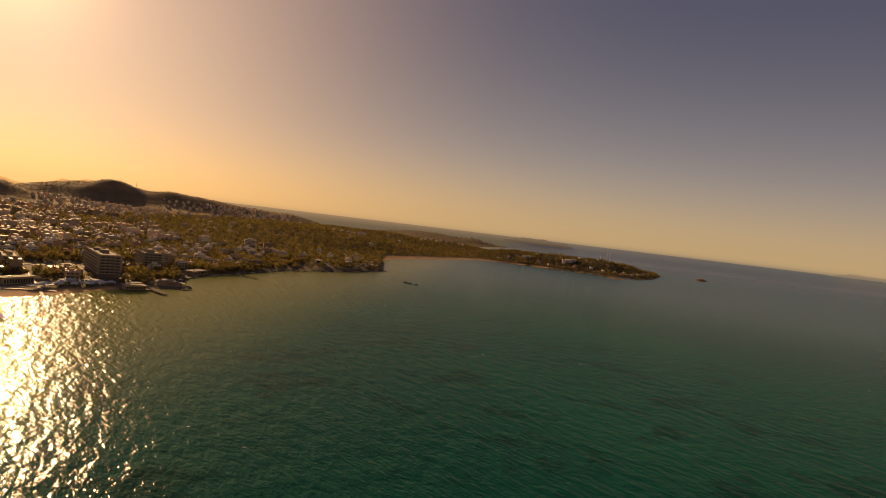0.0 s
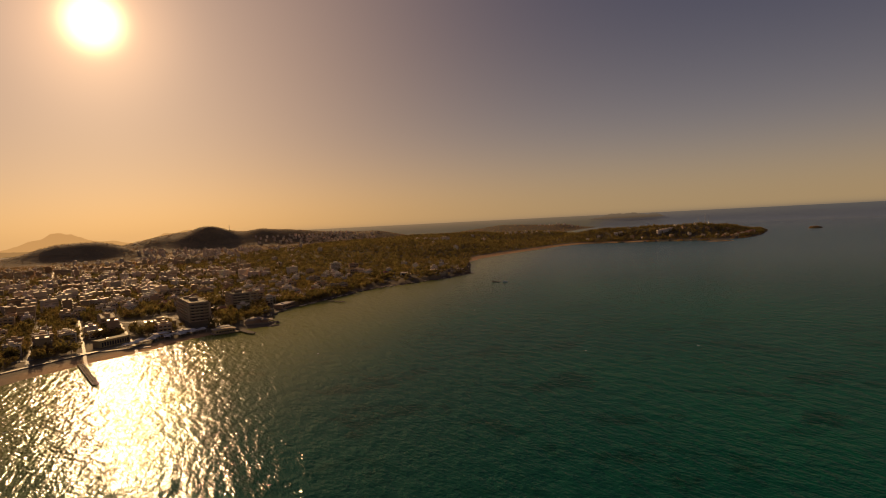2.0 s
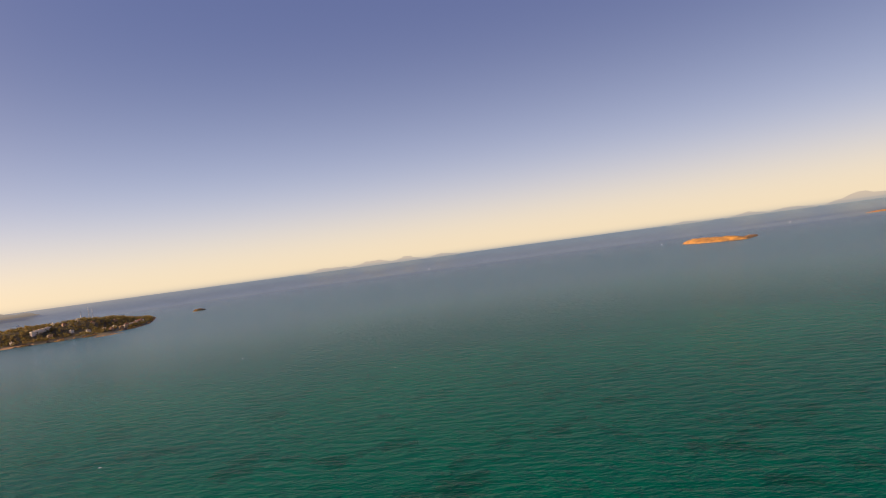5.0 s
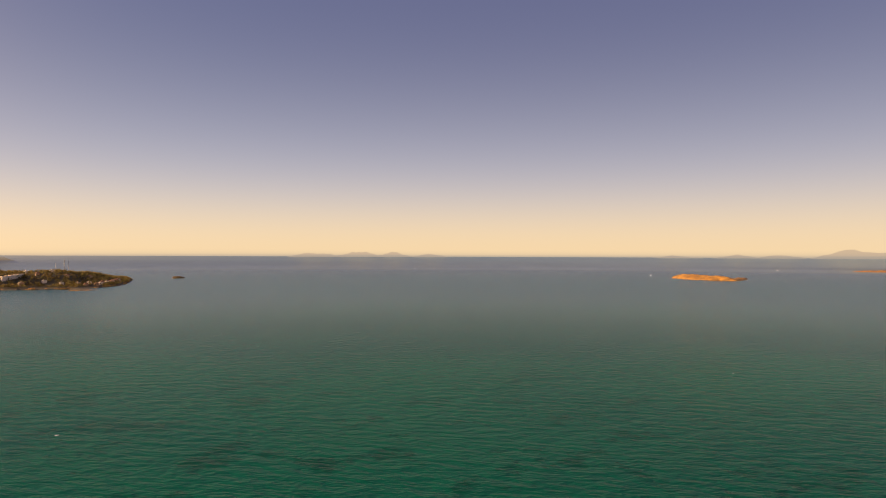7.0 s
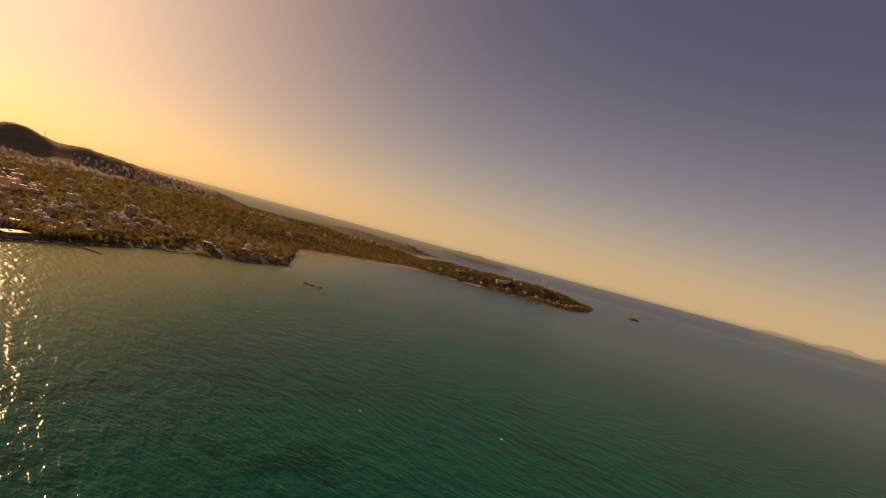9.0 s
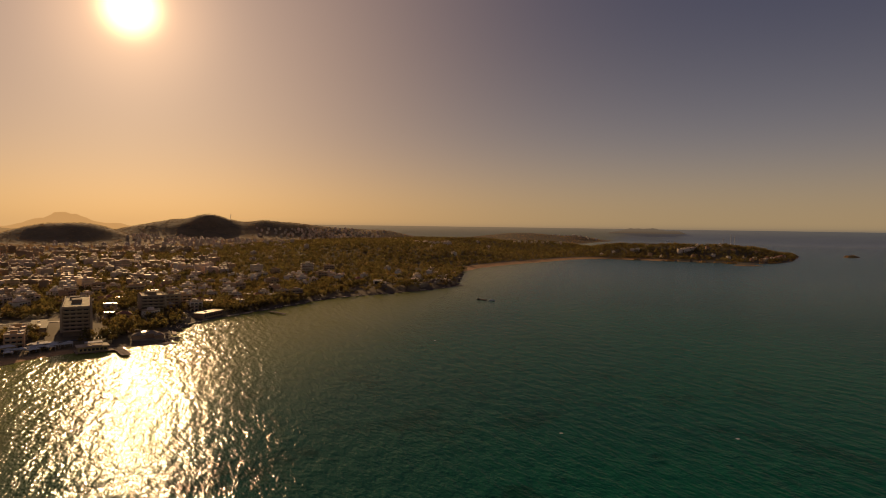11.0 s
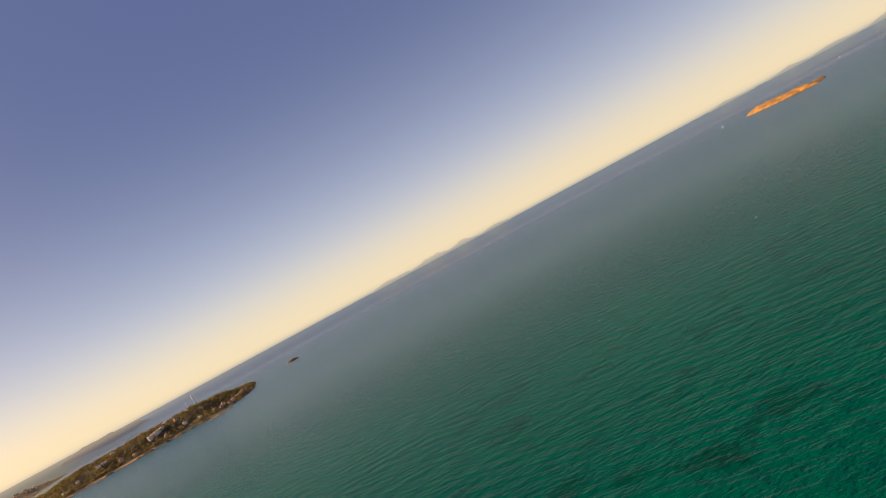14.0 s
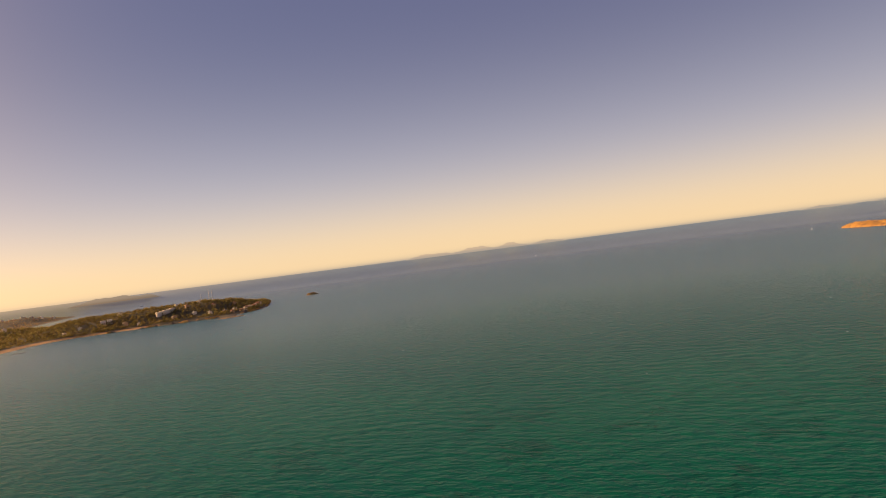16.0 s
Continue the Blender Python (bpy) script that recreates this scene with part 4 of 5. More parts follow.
# ---- roads, lawns, beach things ----
def ribbon(name, points, width, mat, label, lift=0.35):
    """A strip that follows the ground along a line of points."""
    pts = []
    for (x0, y0), (x1, y1) in zip(points, points[1:]):
        n = max(2, int(math.hypot(x1 - x0, y1 - y0) / 8))
        pts += [(x0 + (x1 - x0) * k / n, y0 + (y1 - y0) * k / n) for k in range(n)]
    pts.append(points[-1])
    P = np.array(pts)
    T = np.gradient(P, axis=0)
    T /= np.linalg.norm(T, axis=1, keepdims=True)
    N = np.stack([-T[:, 1], T[:, 0]], 1) * width / 2
    z = np.max([ground(*(P + s * N).T) for s in (-1, 0, 1)], axis=0) + lift
    verts, faces = [], []
    for i in range(len(P)):
        (x0, y0), (x1, y1) = P[i] + N[i], P[i] - N[i]
        verts += [(x0, y0, z[i]), (x1, y1, z[i]), (x1, y1, z[i] - 1.2), (x0, y0, z[i] - 1.2)]
        if i:
            n = 4 * i
            for j in range(4):
                faces.append((n - 4 + j, n - 4 + (j + 1) % 4, n + (j + 1) % 4, n + j))
    ob = raw_mesh(name, verts, faces, mat)
    return tagged(ob, label, "road", kind="structure")


for sb, a0, a1 in STREETS:
    ribbon("road", [town_point(max(a0, 4), sb), town_point((a0 + a1) / 2, sb), town_point(a1, sb)], 2.2, M_ROAD, "straight asphalt street between blocks of flats")
for ca, b0, b1 in CROSS:
    ribbon("road", [town_point(ca, b0), town_point(ca, b1)], 2.8, M_ROAD, "cross street of grey asphalt in the town")
ribbon("road", [(-412, 330), (-405, 400), (-398, 440), (-392, 470), (-402, 505), (-378, 545), (-398, 610), (-412, 660), (-405, 740), (-400, 830), (-372, 900)], 4.2, M_ROAD,
       "coast road of grey asphalt behind the beach")


def lawn(x, y, rx, ry, turn):
    bm = bmesh.new()
    bmesh.ops.create_circle(bm, cap_ends=True, segments=22, radius=1.0)
    for v in bm.verts:
        a = math.atan2(v.co.y, v.co.x)
        v.co *= 1 + 0.14 * math.sin(3 * a + x) + 0.08 * math.sin(5 * a)
    bmesh.ops.scale(bm, vec=(rx, ry, 1), verts=bm.verts)
    top = bmesh.ops.extrude_face_region(bm, geom=bm.faces[:])
    bmesh.ops.translate(bm, vec=(0, 0, 1.4), verts=[e for e in top["geom"] if isinstance(e, bmesh.types.BMVert)])
    ob = link_mesh("lawn", bm, M_LAWN)
    ob.matrix_basis = pose(x, y, ground_at(x, y) - 0.6, 0, -1.2, turn)
    tagged(ob, "bright green watered lawn between buildings", "lawn")


def beach_canopy(w, d):
    c = root("beach_canopy", "pale canvas canopy on four posts behind the beach", "canopy", "canopies behind the beach")
    bm = hip_mesh(w, d, 1.0, 0.2)
    bmesh.ops.translate(bm, vec=(0, 0, 2.6), verts=bm.verts)
    part("cloth", bm, M_CANVAS, c)
    post = None
    for x in (-w / 2, w / 2):
        for y in (-d / 2, d / 2):
            if post is None:
                post = part("post", boxed(-0.06, -0.06, -0.3, 0.06, 0.06, 2.4), M_METAL, c)
                post.matrix_basis = pose(x, y, 0)
            else:
                again(post, c, pose(x, y, 0))
    return c


def sow_canopies():
    q = random.Random(8)
    protos = [beach_canopy(4.5, 4), beach_canopy(7, 4.5)]
    for k in range(22):
        y = 448 + k * 3.4
        x = -388 + (y - 448) * 0.24 - q.uniform(0, 9)
        m = pose(x, y, ground_at(x, y), 0, 0, 70 + q.uniform(-20, 20))
        if k < 2:
            protos[k].matrix_basis = m
        else:
            copy_thing(protos[q.randrange(2)], m)


sow_canopies()
lawn(-432, 636, 17, 11, 40)
lawn(-404, 842, 9, 6, 20)


# ---- rocks and islands ----
def rock_mass(name, x, y, rx, ry, h, turn, mat, label, category, seed, flat=0.6, cuts=4):
    """A rugged mass rising out of the water."""
    bm = bmesh.new()
    n = int(14 * cuts)
    grid = {}
    for i in range(n + 1):
        for j in range(n + 1):
            u, v = i / n * 2 - 1, j / n * 2 - 1
            r = math.hypot(u, v)
            edge = 0.80 + 0.16 * noise.noise((math.atan2(v, u) * 1.3 + seed, seed, 0.3)) + 0.05 * noise.noise((u * 6, v * 6, seed))
            s = max(0.0, min(1.0, (edge - r) / 0.32))
            s = s ** flat if s > 0 else 0
            z = h * s * (0.72 + 0.4 * noise.noise((u * 2.3 + seed, v * 2.3, 1.7)) + 0.16 * noise.noise((u * 7, v * 7, seed)) + 0.07 * noise.noise((u * 17, v * 17, seed))) - 1.2
            grid[i, j] = bm.verts.new((u * rx, v * ry, z))
    for i in range(n):
        for j in range(n):
            q = [grid[i, j], grid[i + 1, j], grid[i + 1, j + 1], grid[i, j + 1]]
            if max(v.co.z for v in q) > -1.15:
                bm.faces.new(q)
    for v in [v for v in bm.verts if not v.link_faces]:
        bm.verts.remove(v)
    ob = link_mesh(name, bm, mat)
    ob.matrix_basis = pose(x, y, 0, 0, 0, turn)
    return tagged(ob, label, category)


rock_mass("island", 2172, 1392, 225, 70, 19, 67, M_OROCK, "long bare ochre island lit by the low sun", "island", 2.2, 0.5, 6)
rock_mass("island", 2290, 1310, 190, 34, 7, 24, M_OROCK, "low bare ochre tongue of the island", "island", 5.2, 0.6, 4)
rock_mass("island", 4080, 1262, 312, 76, 14, 106, M_OROCK, "low bare ochre island far out in the bay", "island", 8.4, 0.5, 4)
rock_mass("islet", 600, 2500, 30, 16, 9, 10, M_OROCK, "small bare reddish rock islet off the cape", "islet", 3.7, 0.7, 2)
rock_mass("rock_shelf", 214, 1822, 52, 22, 2.6, 14, M_OROCK, "flat ochre rock shelf below the peninsula", "rock", 7.3, 0.4, 2)
rock_mass("rock_shelf", 312, 2010, 34, 15, 2.4, 50, M_OROCK, "flat ochre rock shelf below the peninsula", "rock", 9.1, 0.4, 2)
rock_mass("reef_rock", -195, 1695, 20, 9, 2.2, 5, M_ROCK, "dark flat reef rock off the beach", "rock", 1.4, 0.8, 1)
for k, (x, y, r, t) in enumerate(((-268, 1045, 16, 60), (-280, 1000, 13, 40), (-300, 952, 12, 30), (-322, 905, 11, 50), (-276, 1075, 12, 110), (-290, 1120, 10, 100),
                                  (-330, 555, 12, 30), (-340, 572, 10, 60), (-366, 612, 7, 90), (232, 1905, 14, 60), (300, 1990, 16, 50), (345, 2080, 15, 60),
                                  (375, 2190, 16, 70), (405, 2310, 18, 75), (425, 2430, 20, 80), (150, 1905, 12, 0), (90, 1912, 10, 10), (20, 1928, 9, 0))):
    rock_mass("shore_rock", x, y, r * 1.2, r * 0.55, 2.6, t, M_ROCK, "rugged brown shore rock at the water's edge", "rock", 10 + k * 1.7, 0.7, 1)


def coast_point(y, out):
    """A place at the shore of the near coast at y, some metres out to sea, and the shore's turn."""
    near = [p for p in shore_line if p[1] < 1950]
    for (x0, y0), (x1, y1) in zip(near, near[1:]):
        if y0 <= y < y1:
            f = (y - y0) / (y1 - y0)
            n = Vector((y1 - y0, x0 - x1)).normalized()
            return x0 + (x1 - x0) * f + n.x * out, y + n.y * out, math.degrees(math.atan2(y1 - y0, x1 - x0))


def sow_boulders():
    q = random.Random(21)
    for k in range(120):
        y = q.choice((q.uniform(545, 640), q.uniform(720, 900), q.uniform(900, 1290), q.uniform(930, 1300), q.uniform(940, 1120)))
        x, y, t = coast_point(y, q.uniform(-7, 3))
        r = q.uniform(1.6, 5.0)
        rock_mass("boulder", x, y, r * 1.5, r, r * q.uniform(0.5, 0.8) + 1.0, t + q.uniform(-40, 40), M_ROCK, "small brown boulder at the water's edge", "rock", 60 + k * 1.3, 0.7, 0.5)


def sow_cape_boulders():
    q = random.Random(33)
    cape = [p for p in shore_line if p[0] > -60 and 1880 < p[1] < 2520]
    for k in range(60):
        i = q.randrange(len(cape) - 1)
        f = q.random()
        x, y = (cape[i][0] * f + cape[i + 1][0] * (1 - f), cape[i][1] * f + cape[i + 1][1] * (1 - f))
        if math.hypot(x - 205, y - 1800) < 45:
            continue
        r = q.uniform(3.5, 9.0)
        rock_mass("boulder", x + q.uniform(-4, 4), y + q.uniform(-2, 8), r * 1.6, r, r * q.uniform(0.5, 0.9) + 1.5, q.uniform(0, 180), q.choice((M_ROCK, M_OROCK, M_OROCK)),
                  "rugged reddish brown boulder at the foot of the cape", "rock", 160 + k * 1.3, 0.7, 0.5)


sow_boulders()
sow_cape_boulders()


def bathing_deck(w, d):
    b = root("bathing_deck", "pale concrete bathing deck on the rocky shore", "deck", "bathing decks along the shore")
    part("slab", boxed(-w / 2, -d / 2, 0.7, w / 2, d / 2, 1.05, bevel=0.04), M_SLAB, b)
    part("footing", boxed(-w * 0.4, -d * 0.35, -1.6, w * 0.4, d * 0.35, 0.699), M_GREY, b)
    rail = part("ladder", boxed(-0.3, 0, -0.6, -0.22, 0.06, 1.9), M_METAL, b)
    rail.matrix_basis = pose(0, d / 2 + 0.01, 0)
    again(rail, b, pose(0.5, d / 2 + 0.01, 0))
    return b


def sow_decks():
    q = random.Random(5)
    protos = [bathing_deck(10, 3.2), bathing_deck(6.5, 2.6), bathing_deck(14, 2.8)]
    seen = set()
    for y in (588, 612, 634, 650, 684, 702, 728, 744, 762, 779, 796, 818, 840, 858, 876, 908, 930, 968, 1010, 1062, 1120, 1175, 1240):
        x, y, t = coast_point(y, 0.6)
        k = q.randrange(3)
        m = pose(x, y, 0, 0, 0, t + 180)
        if k in seen:
            copy_thing(protos[k], m)
        else:
            seen.add(k)
            protos[k].matrix_basis = m
    for k in range(3):
        if k not in seen:
            x, y, t = coast_point(600 + 20 * k, 0.6)
            protos[k].matrix_basis = pose(x, y, 0, 0, 0, t + 180)


sow_decks()


def garden_terrace(w, d, h):
    """A paved terrace behind a stone retaining wall, with steps and a low parapet."""
    g = root("garden_terrace", "pale stone garden terrace above the rocky shore", "terrace", "terraces above the rocky shore")
    part("retaining_wall", boxed(-w / 2, -d / 2, -3.0, w / 2, d / 2, h, bevel=0.15), M_GREY, g)
    part("paving", boxed(-w / 2 + 0.3, -d / 2 + 0.3, h + 0.004, w / 2 - 0.3, d / 2 - 0.3, h + 0.12), M_ROOF, g, "sunlit pale paving")
    part("parapet", boxed(-w / 2, d / 2 - 0.3, h + 0.13, w / 2, d / 2, h + 0.9), M_SLAB, g)
    for k in range(4):
        part("step", boxed(w / 2 + 0.01 + 0.5 * k, -1.2, -2.0, w / 2 + 0.5 + 0.5 * k, 1.2, h - 0.25 - 0.25 * k), M_SLAB, g)
    return g


def sow_terraces():
    q = random.Random(17)
    protos = [garden_terrace(12, 5, 1.6), garden_terrace(8, 4, 2.2), garden_terrace(18, 4.5, 1.4)]
    for k in range(34):
        y = q.choice((q.uniform(905, 1290), q.uniform(980, 1250), q.uniform(560, 900)))
        x, y, t = coast_point(y, -q.uniform(9, 46))
        m = pose(x, y, ground_at(x, y) + q.uniform(0.6, 2.0), 0, 0, t + 180 + q.uniform(-14, 14))
        if k < 3:
            protos[k].matrix_basis = m
        else:
            copy_thing(protos[q.randrange(3)], m)
        house_cells.setdefault((int(x // 30), int(y // 30)), []).append((x, y, 8.0))


sow_terraces()


# ---- boats, raft, masts ----
def boat(length, label, mast=0.0, name="motor_boat"):
    b = root(name, label, "boat")
    bm, n = bmesh.new(), 9
    rows_ = []
    for k in range(n):
        t = k / (n - 1)
        half = 0.16 * length * (1 - t ** 3.2) + 0.02
        rows_.append([bm.verts.new((length * (t - 0.5), s * half * w, z + 0.5 * t * t)) for s, w, z in ((-1, 1, 1.0), (-1, 0.65, -0.3), (1, 0.65, -0.3), (1, 1, 1.0))])
    for a, c in zip(rows_, rows_[1:]):
        for j in range(3):
            bm.faces.new((a[j], a[j + 1], c[j + 1], c[j]))
        bm.faces.new((a[3], a[0], c[0], c[3]))
    bm.faces.new(rows_[0]), bm.faces.new(rows_[-1][::-1])
    part("hull", bm, M_BOAT, b)
    part("cabin", boxed(-length * 0.22, -length * 0.09, 1.0, length * 0.12, length * 0.09, 1.0 + length * 0.14, bevel=0.1), M_BOAT, b)
    part("windscreen", boxed(length * 0.121, -length * 0.08, 1.1, length * 0.14, length * 0.08, 1.0 + length * 0.11), M_GLASS, b)
    if mast:
        bm = bmesh.new()
        bmesh.ops.create_cone(bm, cap_ends=True, segments=6, radius1=0.16, radius2=0.08, depth=mast, matrix=pose(length * 0.15, 0, 1 + mast / 2))
        part("mast", bm, M_METAL, b)
    return b


boat(7, "small white motor boat moored beside the raft").matrix_basis = pose(-179, 895, 0, 0, 0, 12)
boat(26, "white ferry far out beyond the peninsula", name="ferry").matrix_basis = pose(95, 4420, 0, 0, 0, -10) @ Matrix.Scale(1.3, 4)
boat(18, "white sailing yacht near the bare island", 16, "yacht").matrix_basis = pose(2330, 1720, 0, 0, 0, 40)
boat(16, "white sailing yacht far out in the bay", 15, "yacht").matrix_basis = pose(3900, 1900, 0, 0, 0, 100)
boat(14, "white motor yacht far out in the bay").matrix_basis = pose(2300, 3450, 0, 0, 0, 20)


def raft():
    r = root("bathing_raft", "dark floating bathing platform moored in the bay", "raft")
    part("deck", boxed(-7, -2.6, 0.35, 6, 2.6, 0.7, bevel=0.05), M_WOOD, r)
    fl = None
    for x in (-5.5, -0.5, 4.5):
        if fl is None:
            bm = bmesh.new()
            bmesh.ops.create_cone(bm, cap_ends=True, segments=10, radius1=0.5, radius2=0.5, depth=5, matrix=pose(0, 0, 0.05, 90, 0, 0))
            fl = part("float", bm, M_METAL, r)
            fl.matrix_basis = pose(x, 0, 0)
        else:
            again(fl, r, pose(x, 0, 0))
    part("locker", boxed(-6, -1, 0.701, -4, 1, 1.7, bevel=0.05), M_GREY, r)
    return r


raft().matrix_basis = pose(-192, 900, 0, 0, 0, -20)


def mast(h, label, dishes=0):
    m = root("radio_mast", label, "mast")
    bm = bmesh.new()
    for k in range(3):
        a = k * 2.094
        c = bmesh.ops.create_cone(bm, cap_ends=True, segments=5, radius1=0.4, radius2=0.26, depth=h)["verts"]
        bmesh.ops.translate(bm, vec=(0.8 * math.cos(a), 0.8 * math.sin(a), h / 2), verts=c)
    part("lattice", bm, M_METAL, m)
    br = None
    for k in range(int(h / 3)):
        if br is None:
            br = part("brace", boxed(-0.9, -0.9, 0, 0.9, 0.9, 0.15), M_METAL, m)
            br.matrix_basis = pose(0, 0, 1.5)
        else:
            again(br, m, pose(0, 0, 1.5 + 3 * k))
    return m


for x, y, h in ((228, 2330, 58), (240, 2345, 54), (206, 2330, 48)):
    stand(mast(h, "thin steel radio mast among the peninsula's trees"), x, y)
stand(mast(30, "steel radio mast on the saddle of the hills"), -1945, 2745)


# ---- trees ----
def clump_cloud(name, trees, mat, per, label, category, seed, sprays=14):
    """Crowns as one mesh: for each (x, y, z, radius, height) several lumpy clumps of foliage."""
    r = np.random.RandomState(seed)
    T = np.repeat(np.asarray(trees, float), per, 0)
    n = len(T)
    first = (np.arange(n) % per == 0)[:, None]
    off = r.uniform(-1, 1, (n, 3)) * [0.62, 0.62, 0.26]
    off = np.where(first, 0, off)
    size = np.where(first[:, 0], 0.78, r.uniform(0.42, 0.66, n))
    rad, hgt = T[:, 3], T[:, 4]
    # each clump is a loose ball of leaf sprays that face all ways
    k = sprays
    d = r.normal(0, 1, (n, k, 3))
    d /= np.linalg.norm(d, axis=-1, keepdims=True)
    d *= r.uniform(0.45, 1.0, (n, k, 1))
    p = r.normal(0, 1, (n, k, 3, 3))
    p /= np.linalg.norm(p, axis=-1, keepdims=True)
    p = (d[:, :, None] + 0.55 * p) * size[:, None, None, None]
    p[..., 0] = T[:, 0, None, None] + rad[:, None, None] * (off[:, 0, None, None] + p[..., 0])
    p[..., 1] = T[:, 1, None, None] + rad[:, None, None] * (off[:, 1, None, None] + p[..., 1])
    p[..., 2] = T[:, 2, None, None] + hgt[:, None, None] * (0.62 + off[:, 2, None, None] + p[..., 2] * 0.42)
    verts = p.reshape(-1, 3).astype(np.float32)
    faces = np.arange(len(verts), dtype=np.int32).reshape(-1, 3)
    me = bpy.data.meshes.new(name)
    me.vertices.add(len(verts))
    me.vertices.foreach_set("co", verts.ravel())
    me.loops.add(faces.size)
    me.loops.foreach_set("vertex_index", faces.ravel())
    me.polygons.add(len(faces))
    me.polygons.foreach_set("loop_start", np.arange(0, faces.size, 3, dtype=np.int32))
    me.update(calc_edges=True)
    # each tree has its own tone
    tone = np.repeat(r.uniform(0, 1, len(trees)), per * k * 3).astype(np.float32)
    me.attributes.new("tone", "FLOAT", "POINT").data.foreach_set("value", tone)
    me.materials.append(mat)
    ob = new(name, me)
    return tagged(ob, label, category, kind="stuff")


def sow(count, x0, x1, y0, y1, density, seed):
    r = np.random.RandomState(seed)
    x, y = r.uniform(x0, x1, count), r.uniform(y0, y1, count)
    d = shore_distance(x, y)
    keep = (d > 3) & (r.uniform(0, 1, count) < density(x, y, d))
    x, y, d = x[keep], y[keep], d[keep]
    z = ground(x, y, d)
    ok = [not (on_street(a, b, 0.5) or near_house(a, b, 1.0)) and is_free(a, b, 1.0) for a, b in zip(x, y)]
    return x[ok], y[ok], z[ok], d[ok]


def wood_density(x, y, d):
    beach = (y > 1350) & (y < 1960) & (d < 30) | (y < 530) & (d < np.where(y > 435, 42, 34))
    w = np.where(y > 960, 0.95, 0.92) + 0.25 * wobble(x, y, 110, 9)
    return np.where(beach, 0, np.clip(w * smooth01(1, 5, d), 0, 1))


def build_woods():
    r = np.random.RandomState(4)
    near = [sow(25000, -1150, -200, 960, 2560, wood_density, 1), sow(7500, -200, 440, 1880, 2520, wood_density, 2), sow(29000, -1100, -365, 200, 960, wood_density, 3)]
    x, y, z, d = (np.concatenate(c) for c in zip(*near))
    rad = r.uniform(1.9, 4.6, len(x)) * np.where(y > 960, 1.25, 1.05)
    trees = np.stack([x, y, z - 0.4, rad, r.uniform(3.5, 10.5, len(x)) * np.where(y > 960, 1.0, 1.05)], 1)
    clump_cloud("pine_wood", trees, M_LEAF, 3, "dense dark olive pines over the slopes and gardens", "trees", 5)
    x, y, z, d = sow(46000, -2600, -1000, 200, 3350, lambda x, y, d: np.where((y > 1250) | (x < -1700), 0.85, 0.6) + 0.25 * wobble(x, y, 260, 12), 6)
    x2, y2, z2, d2 = sow(9000, -1100, -240, 2560, 4300, lambda x, y, d: 0.8 + 0.3 * wobble(x, y, 200, 13), 7)
    x, y, z = np.r_[x, x2], np.r_[y, y2], np.r_[z, z2]
    trees = np.stack([x, y, z - 0.5, r.uniform(3.0, 5.5, len(x)) * np.where(y > 1500, 1.1, 1.0), r.uniform(3.5, 7.0, len(x)) * np.where(y > 1500, 0.6, 1.35)], 1)
    clump_cloud("far_wood", trees, M_HAZED_WOOD, 2, "low trees on the far hills, colour lightened to paint in haze", "trees", 8, 10)


build_woods()


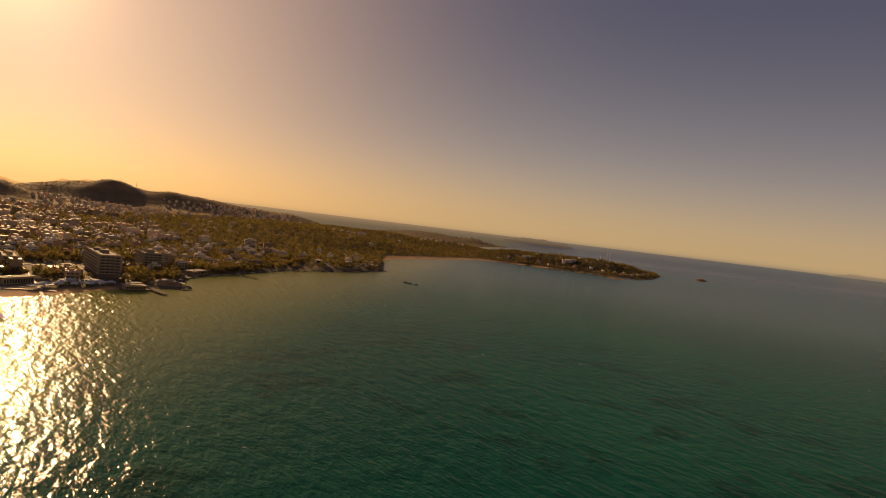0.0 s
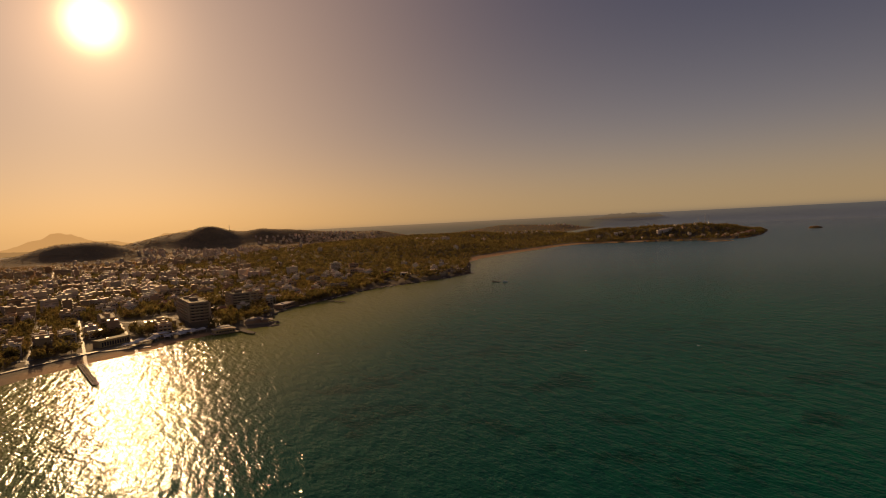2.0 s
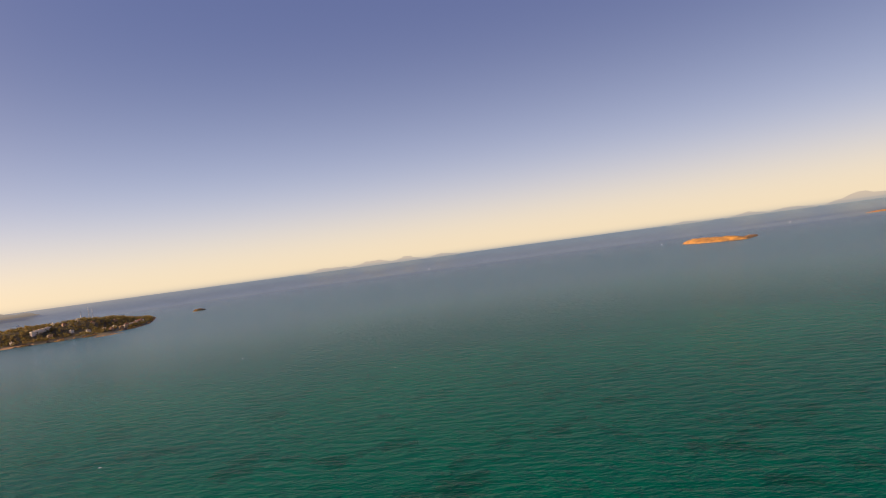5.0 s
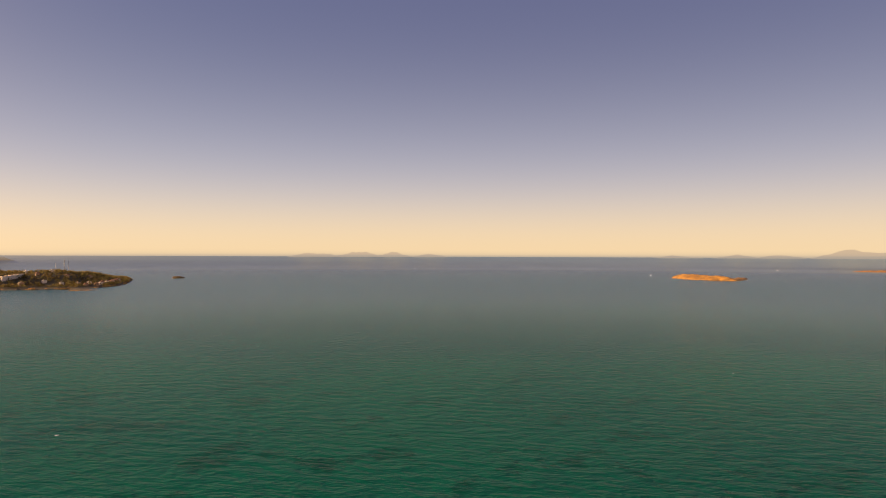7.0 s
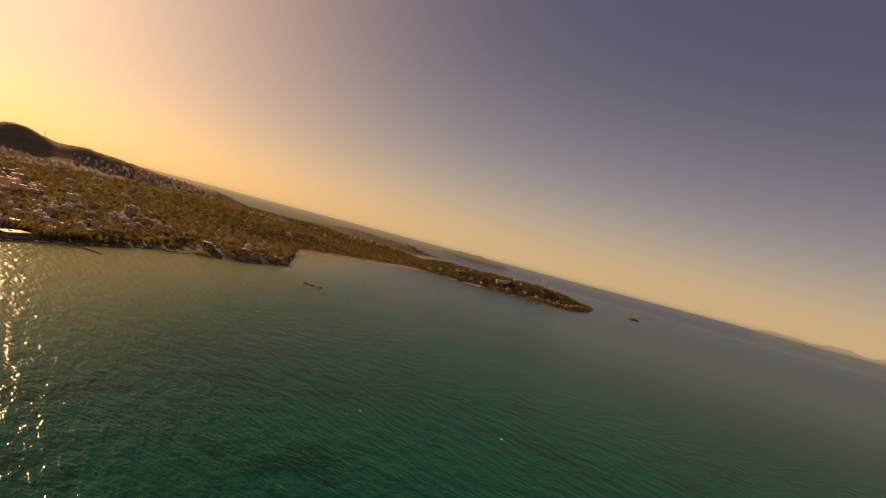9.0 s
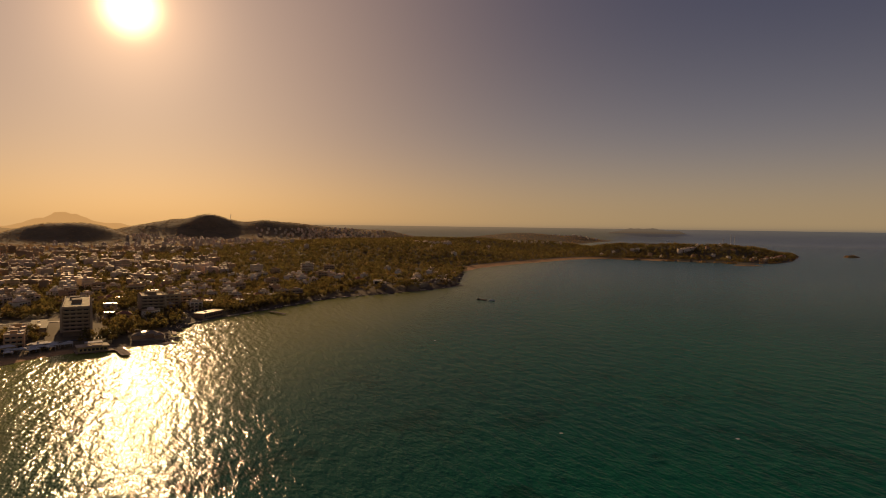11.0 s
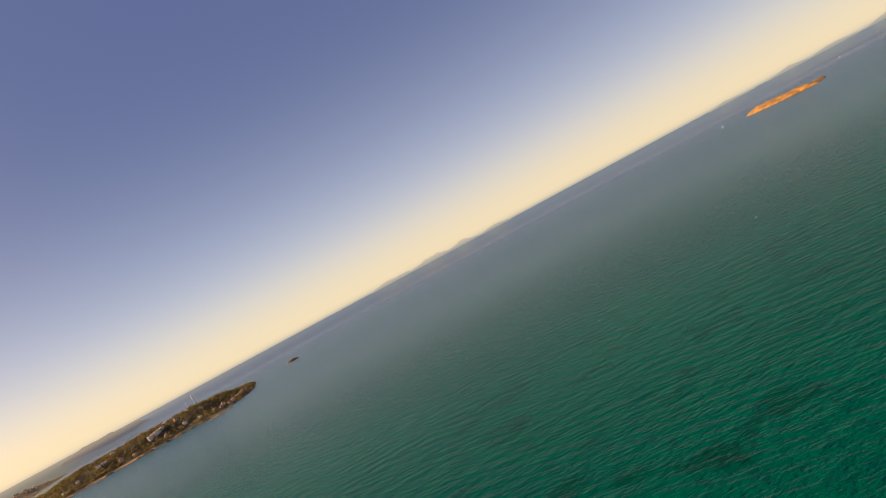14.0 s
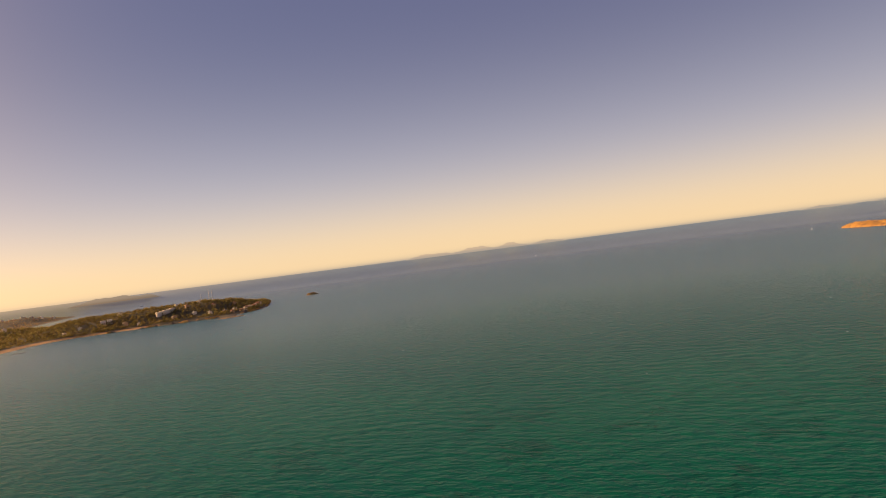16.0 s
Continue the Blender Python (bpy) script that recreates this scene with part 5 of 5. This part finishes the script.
def pine(h, r, seed, label):
    """A single shore pine: leaning trunk with limbs, and a crown of many small clumps."""
    t = root("pine_tree", label, "tree", "pines along the shore")
    q = random.Random(seed)
    bm = bmesh.new()
    bmesh.ops.create_cone(bm, cap_ends=True, segments=7, radius1=0.34, radius2=0.16, depth=h * 0.72, matrix=pose(0.2, 0, h * 0.33, 0, 4, 0))
    for k in range(4):
        a = k * 90 + q.uniform(-30, 30)
        bmesh.ops.create_cone(bm, cap_ends=True, segments=5, radius1=0.13, radius2=0.05, depth=r * 1.1,
                              matrix=pose(0.3, 0, h * 0.56, 0, 0, a) @ pose(r * 0.42, 0, r * 0.25, 0, 60, 0))
    part("trunk", bm, M_BARK, t)
    bm = bmesh.new()
    for k in range(22):
        a, d = q.uniform(0, 6.28), r * math.sqrt(q.random())
        s = r * q.uniform(0.22, 0.42)
        c = Vector((d * math.cos(a), d * math.sin(a), h * q.uniform(0.62, 0.95) - d * 0.12))
        for _ in range(16):
            o = Vector((q.gauss(0, 1), q.gauss(0, 1), q.gauss(0, 0.7))).normalized() * s * q.uniform(0.4, 1.0)
            vs = [bm.verts.new(c + o + Vector((q.gauss(0, 1), q.gauss(0, 1), q.gauss(0, 1))).normalized() * s * 0.5) for _ in range(3)]
            bm.faces.new(vs)
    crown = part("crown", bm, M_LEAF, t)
    tone = np.repeat([q.uniform(0.15, 0.9) for _ in range(22)], 48).astype(np.float32)
    crown.data.attributes.new("tone", "FLOAT", "POINT").data.foreach_set("value", tone)
    return t


SHORE_PINES = [pine(9, 4.2, 1, "dark green shore pine with a broad crown"), pine(7.5, 3.4, 2, "dark green shore pine with a broad crown"), pine(11, 4.6, 3, "tall dark green pine above the shore")]


def sow_pines():
    q, used, spots = random.Random(11), set(), 0
    r = np.random.RandomState(12)
    x, y = r.uniform(-470, -300, 2600), r.uniform(300, 1000, 2600)
    d = shore_distance(x, y)
    z = ground(x, y, d)
    placed = []
    for a, b, dd, zz in zip(x, y, d, z):
        low = 42 if 435 < b < 525 else 34 if b < 525 else 8
        if spots >= 210 or not low < dd < 80 or near_house(a, b, 2) or not is_free(a, b, 1) or on_street(a, b, 2):
            continue
        if any((a - c) ** 2 + (b - e) ** 2 < 45 for c, e in placed):
            continue
        placed.append((a, b))
        k = q.randrange(3)
        m = pose(a, b, zz - 0.3, 0, 0, q.uniform(0, 360)) @ Matrix.Scale(q.uniform(0.55, 0.9), 4)
        if k not in used:
            used.add(k)
            SHORE_PINES[k].matrix_basis = m
        else:
            o = copy_thing(SHORE_PINES[k], m)
            o.matrix_basis = m
        spots += 1


sow_pines()
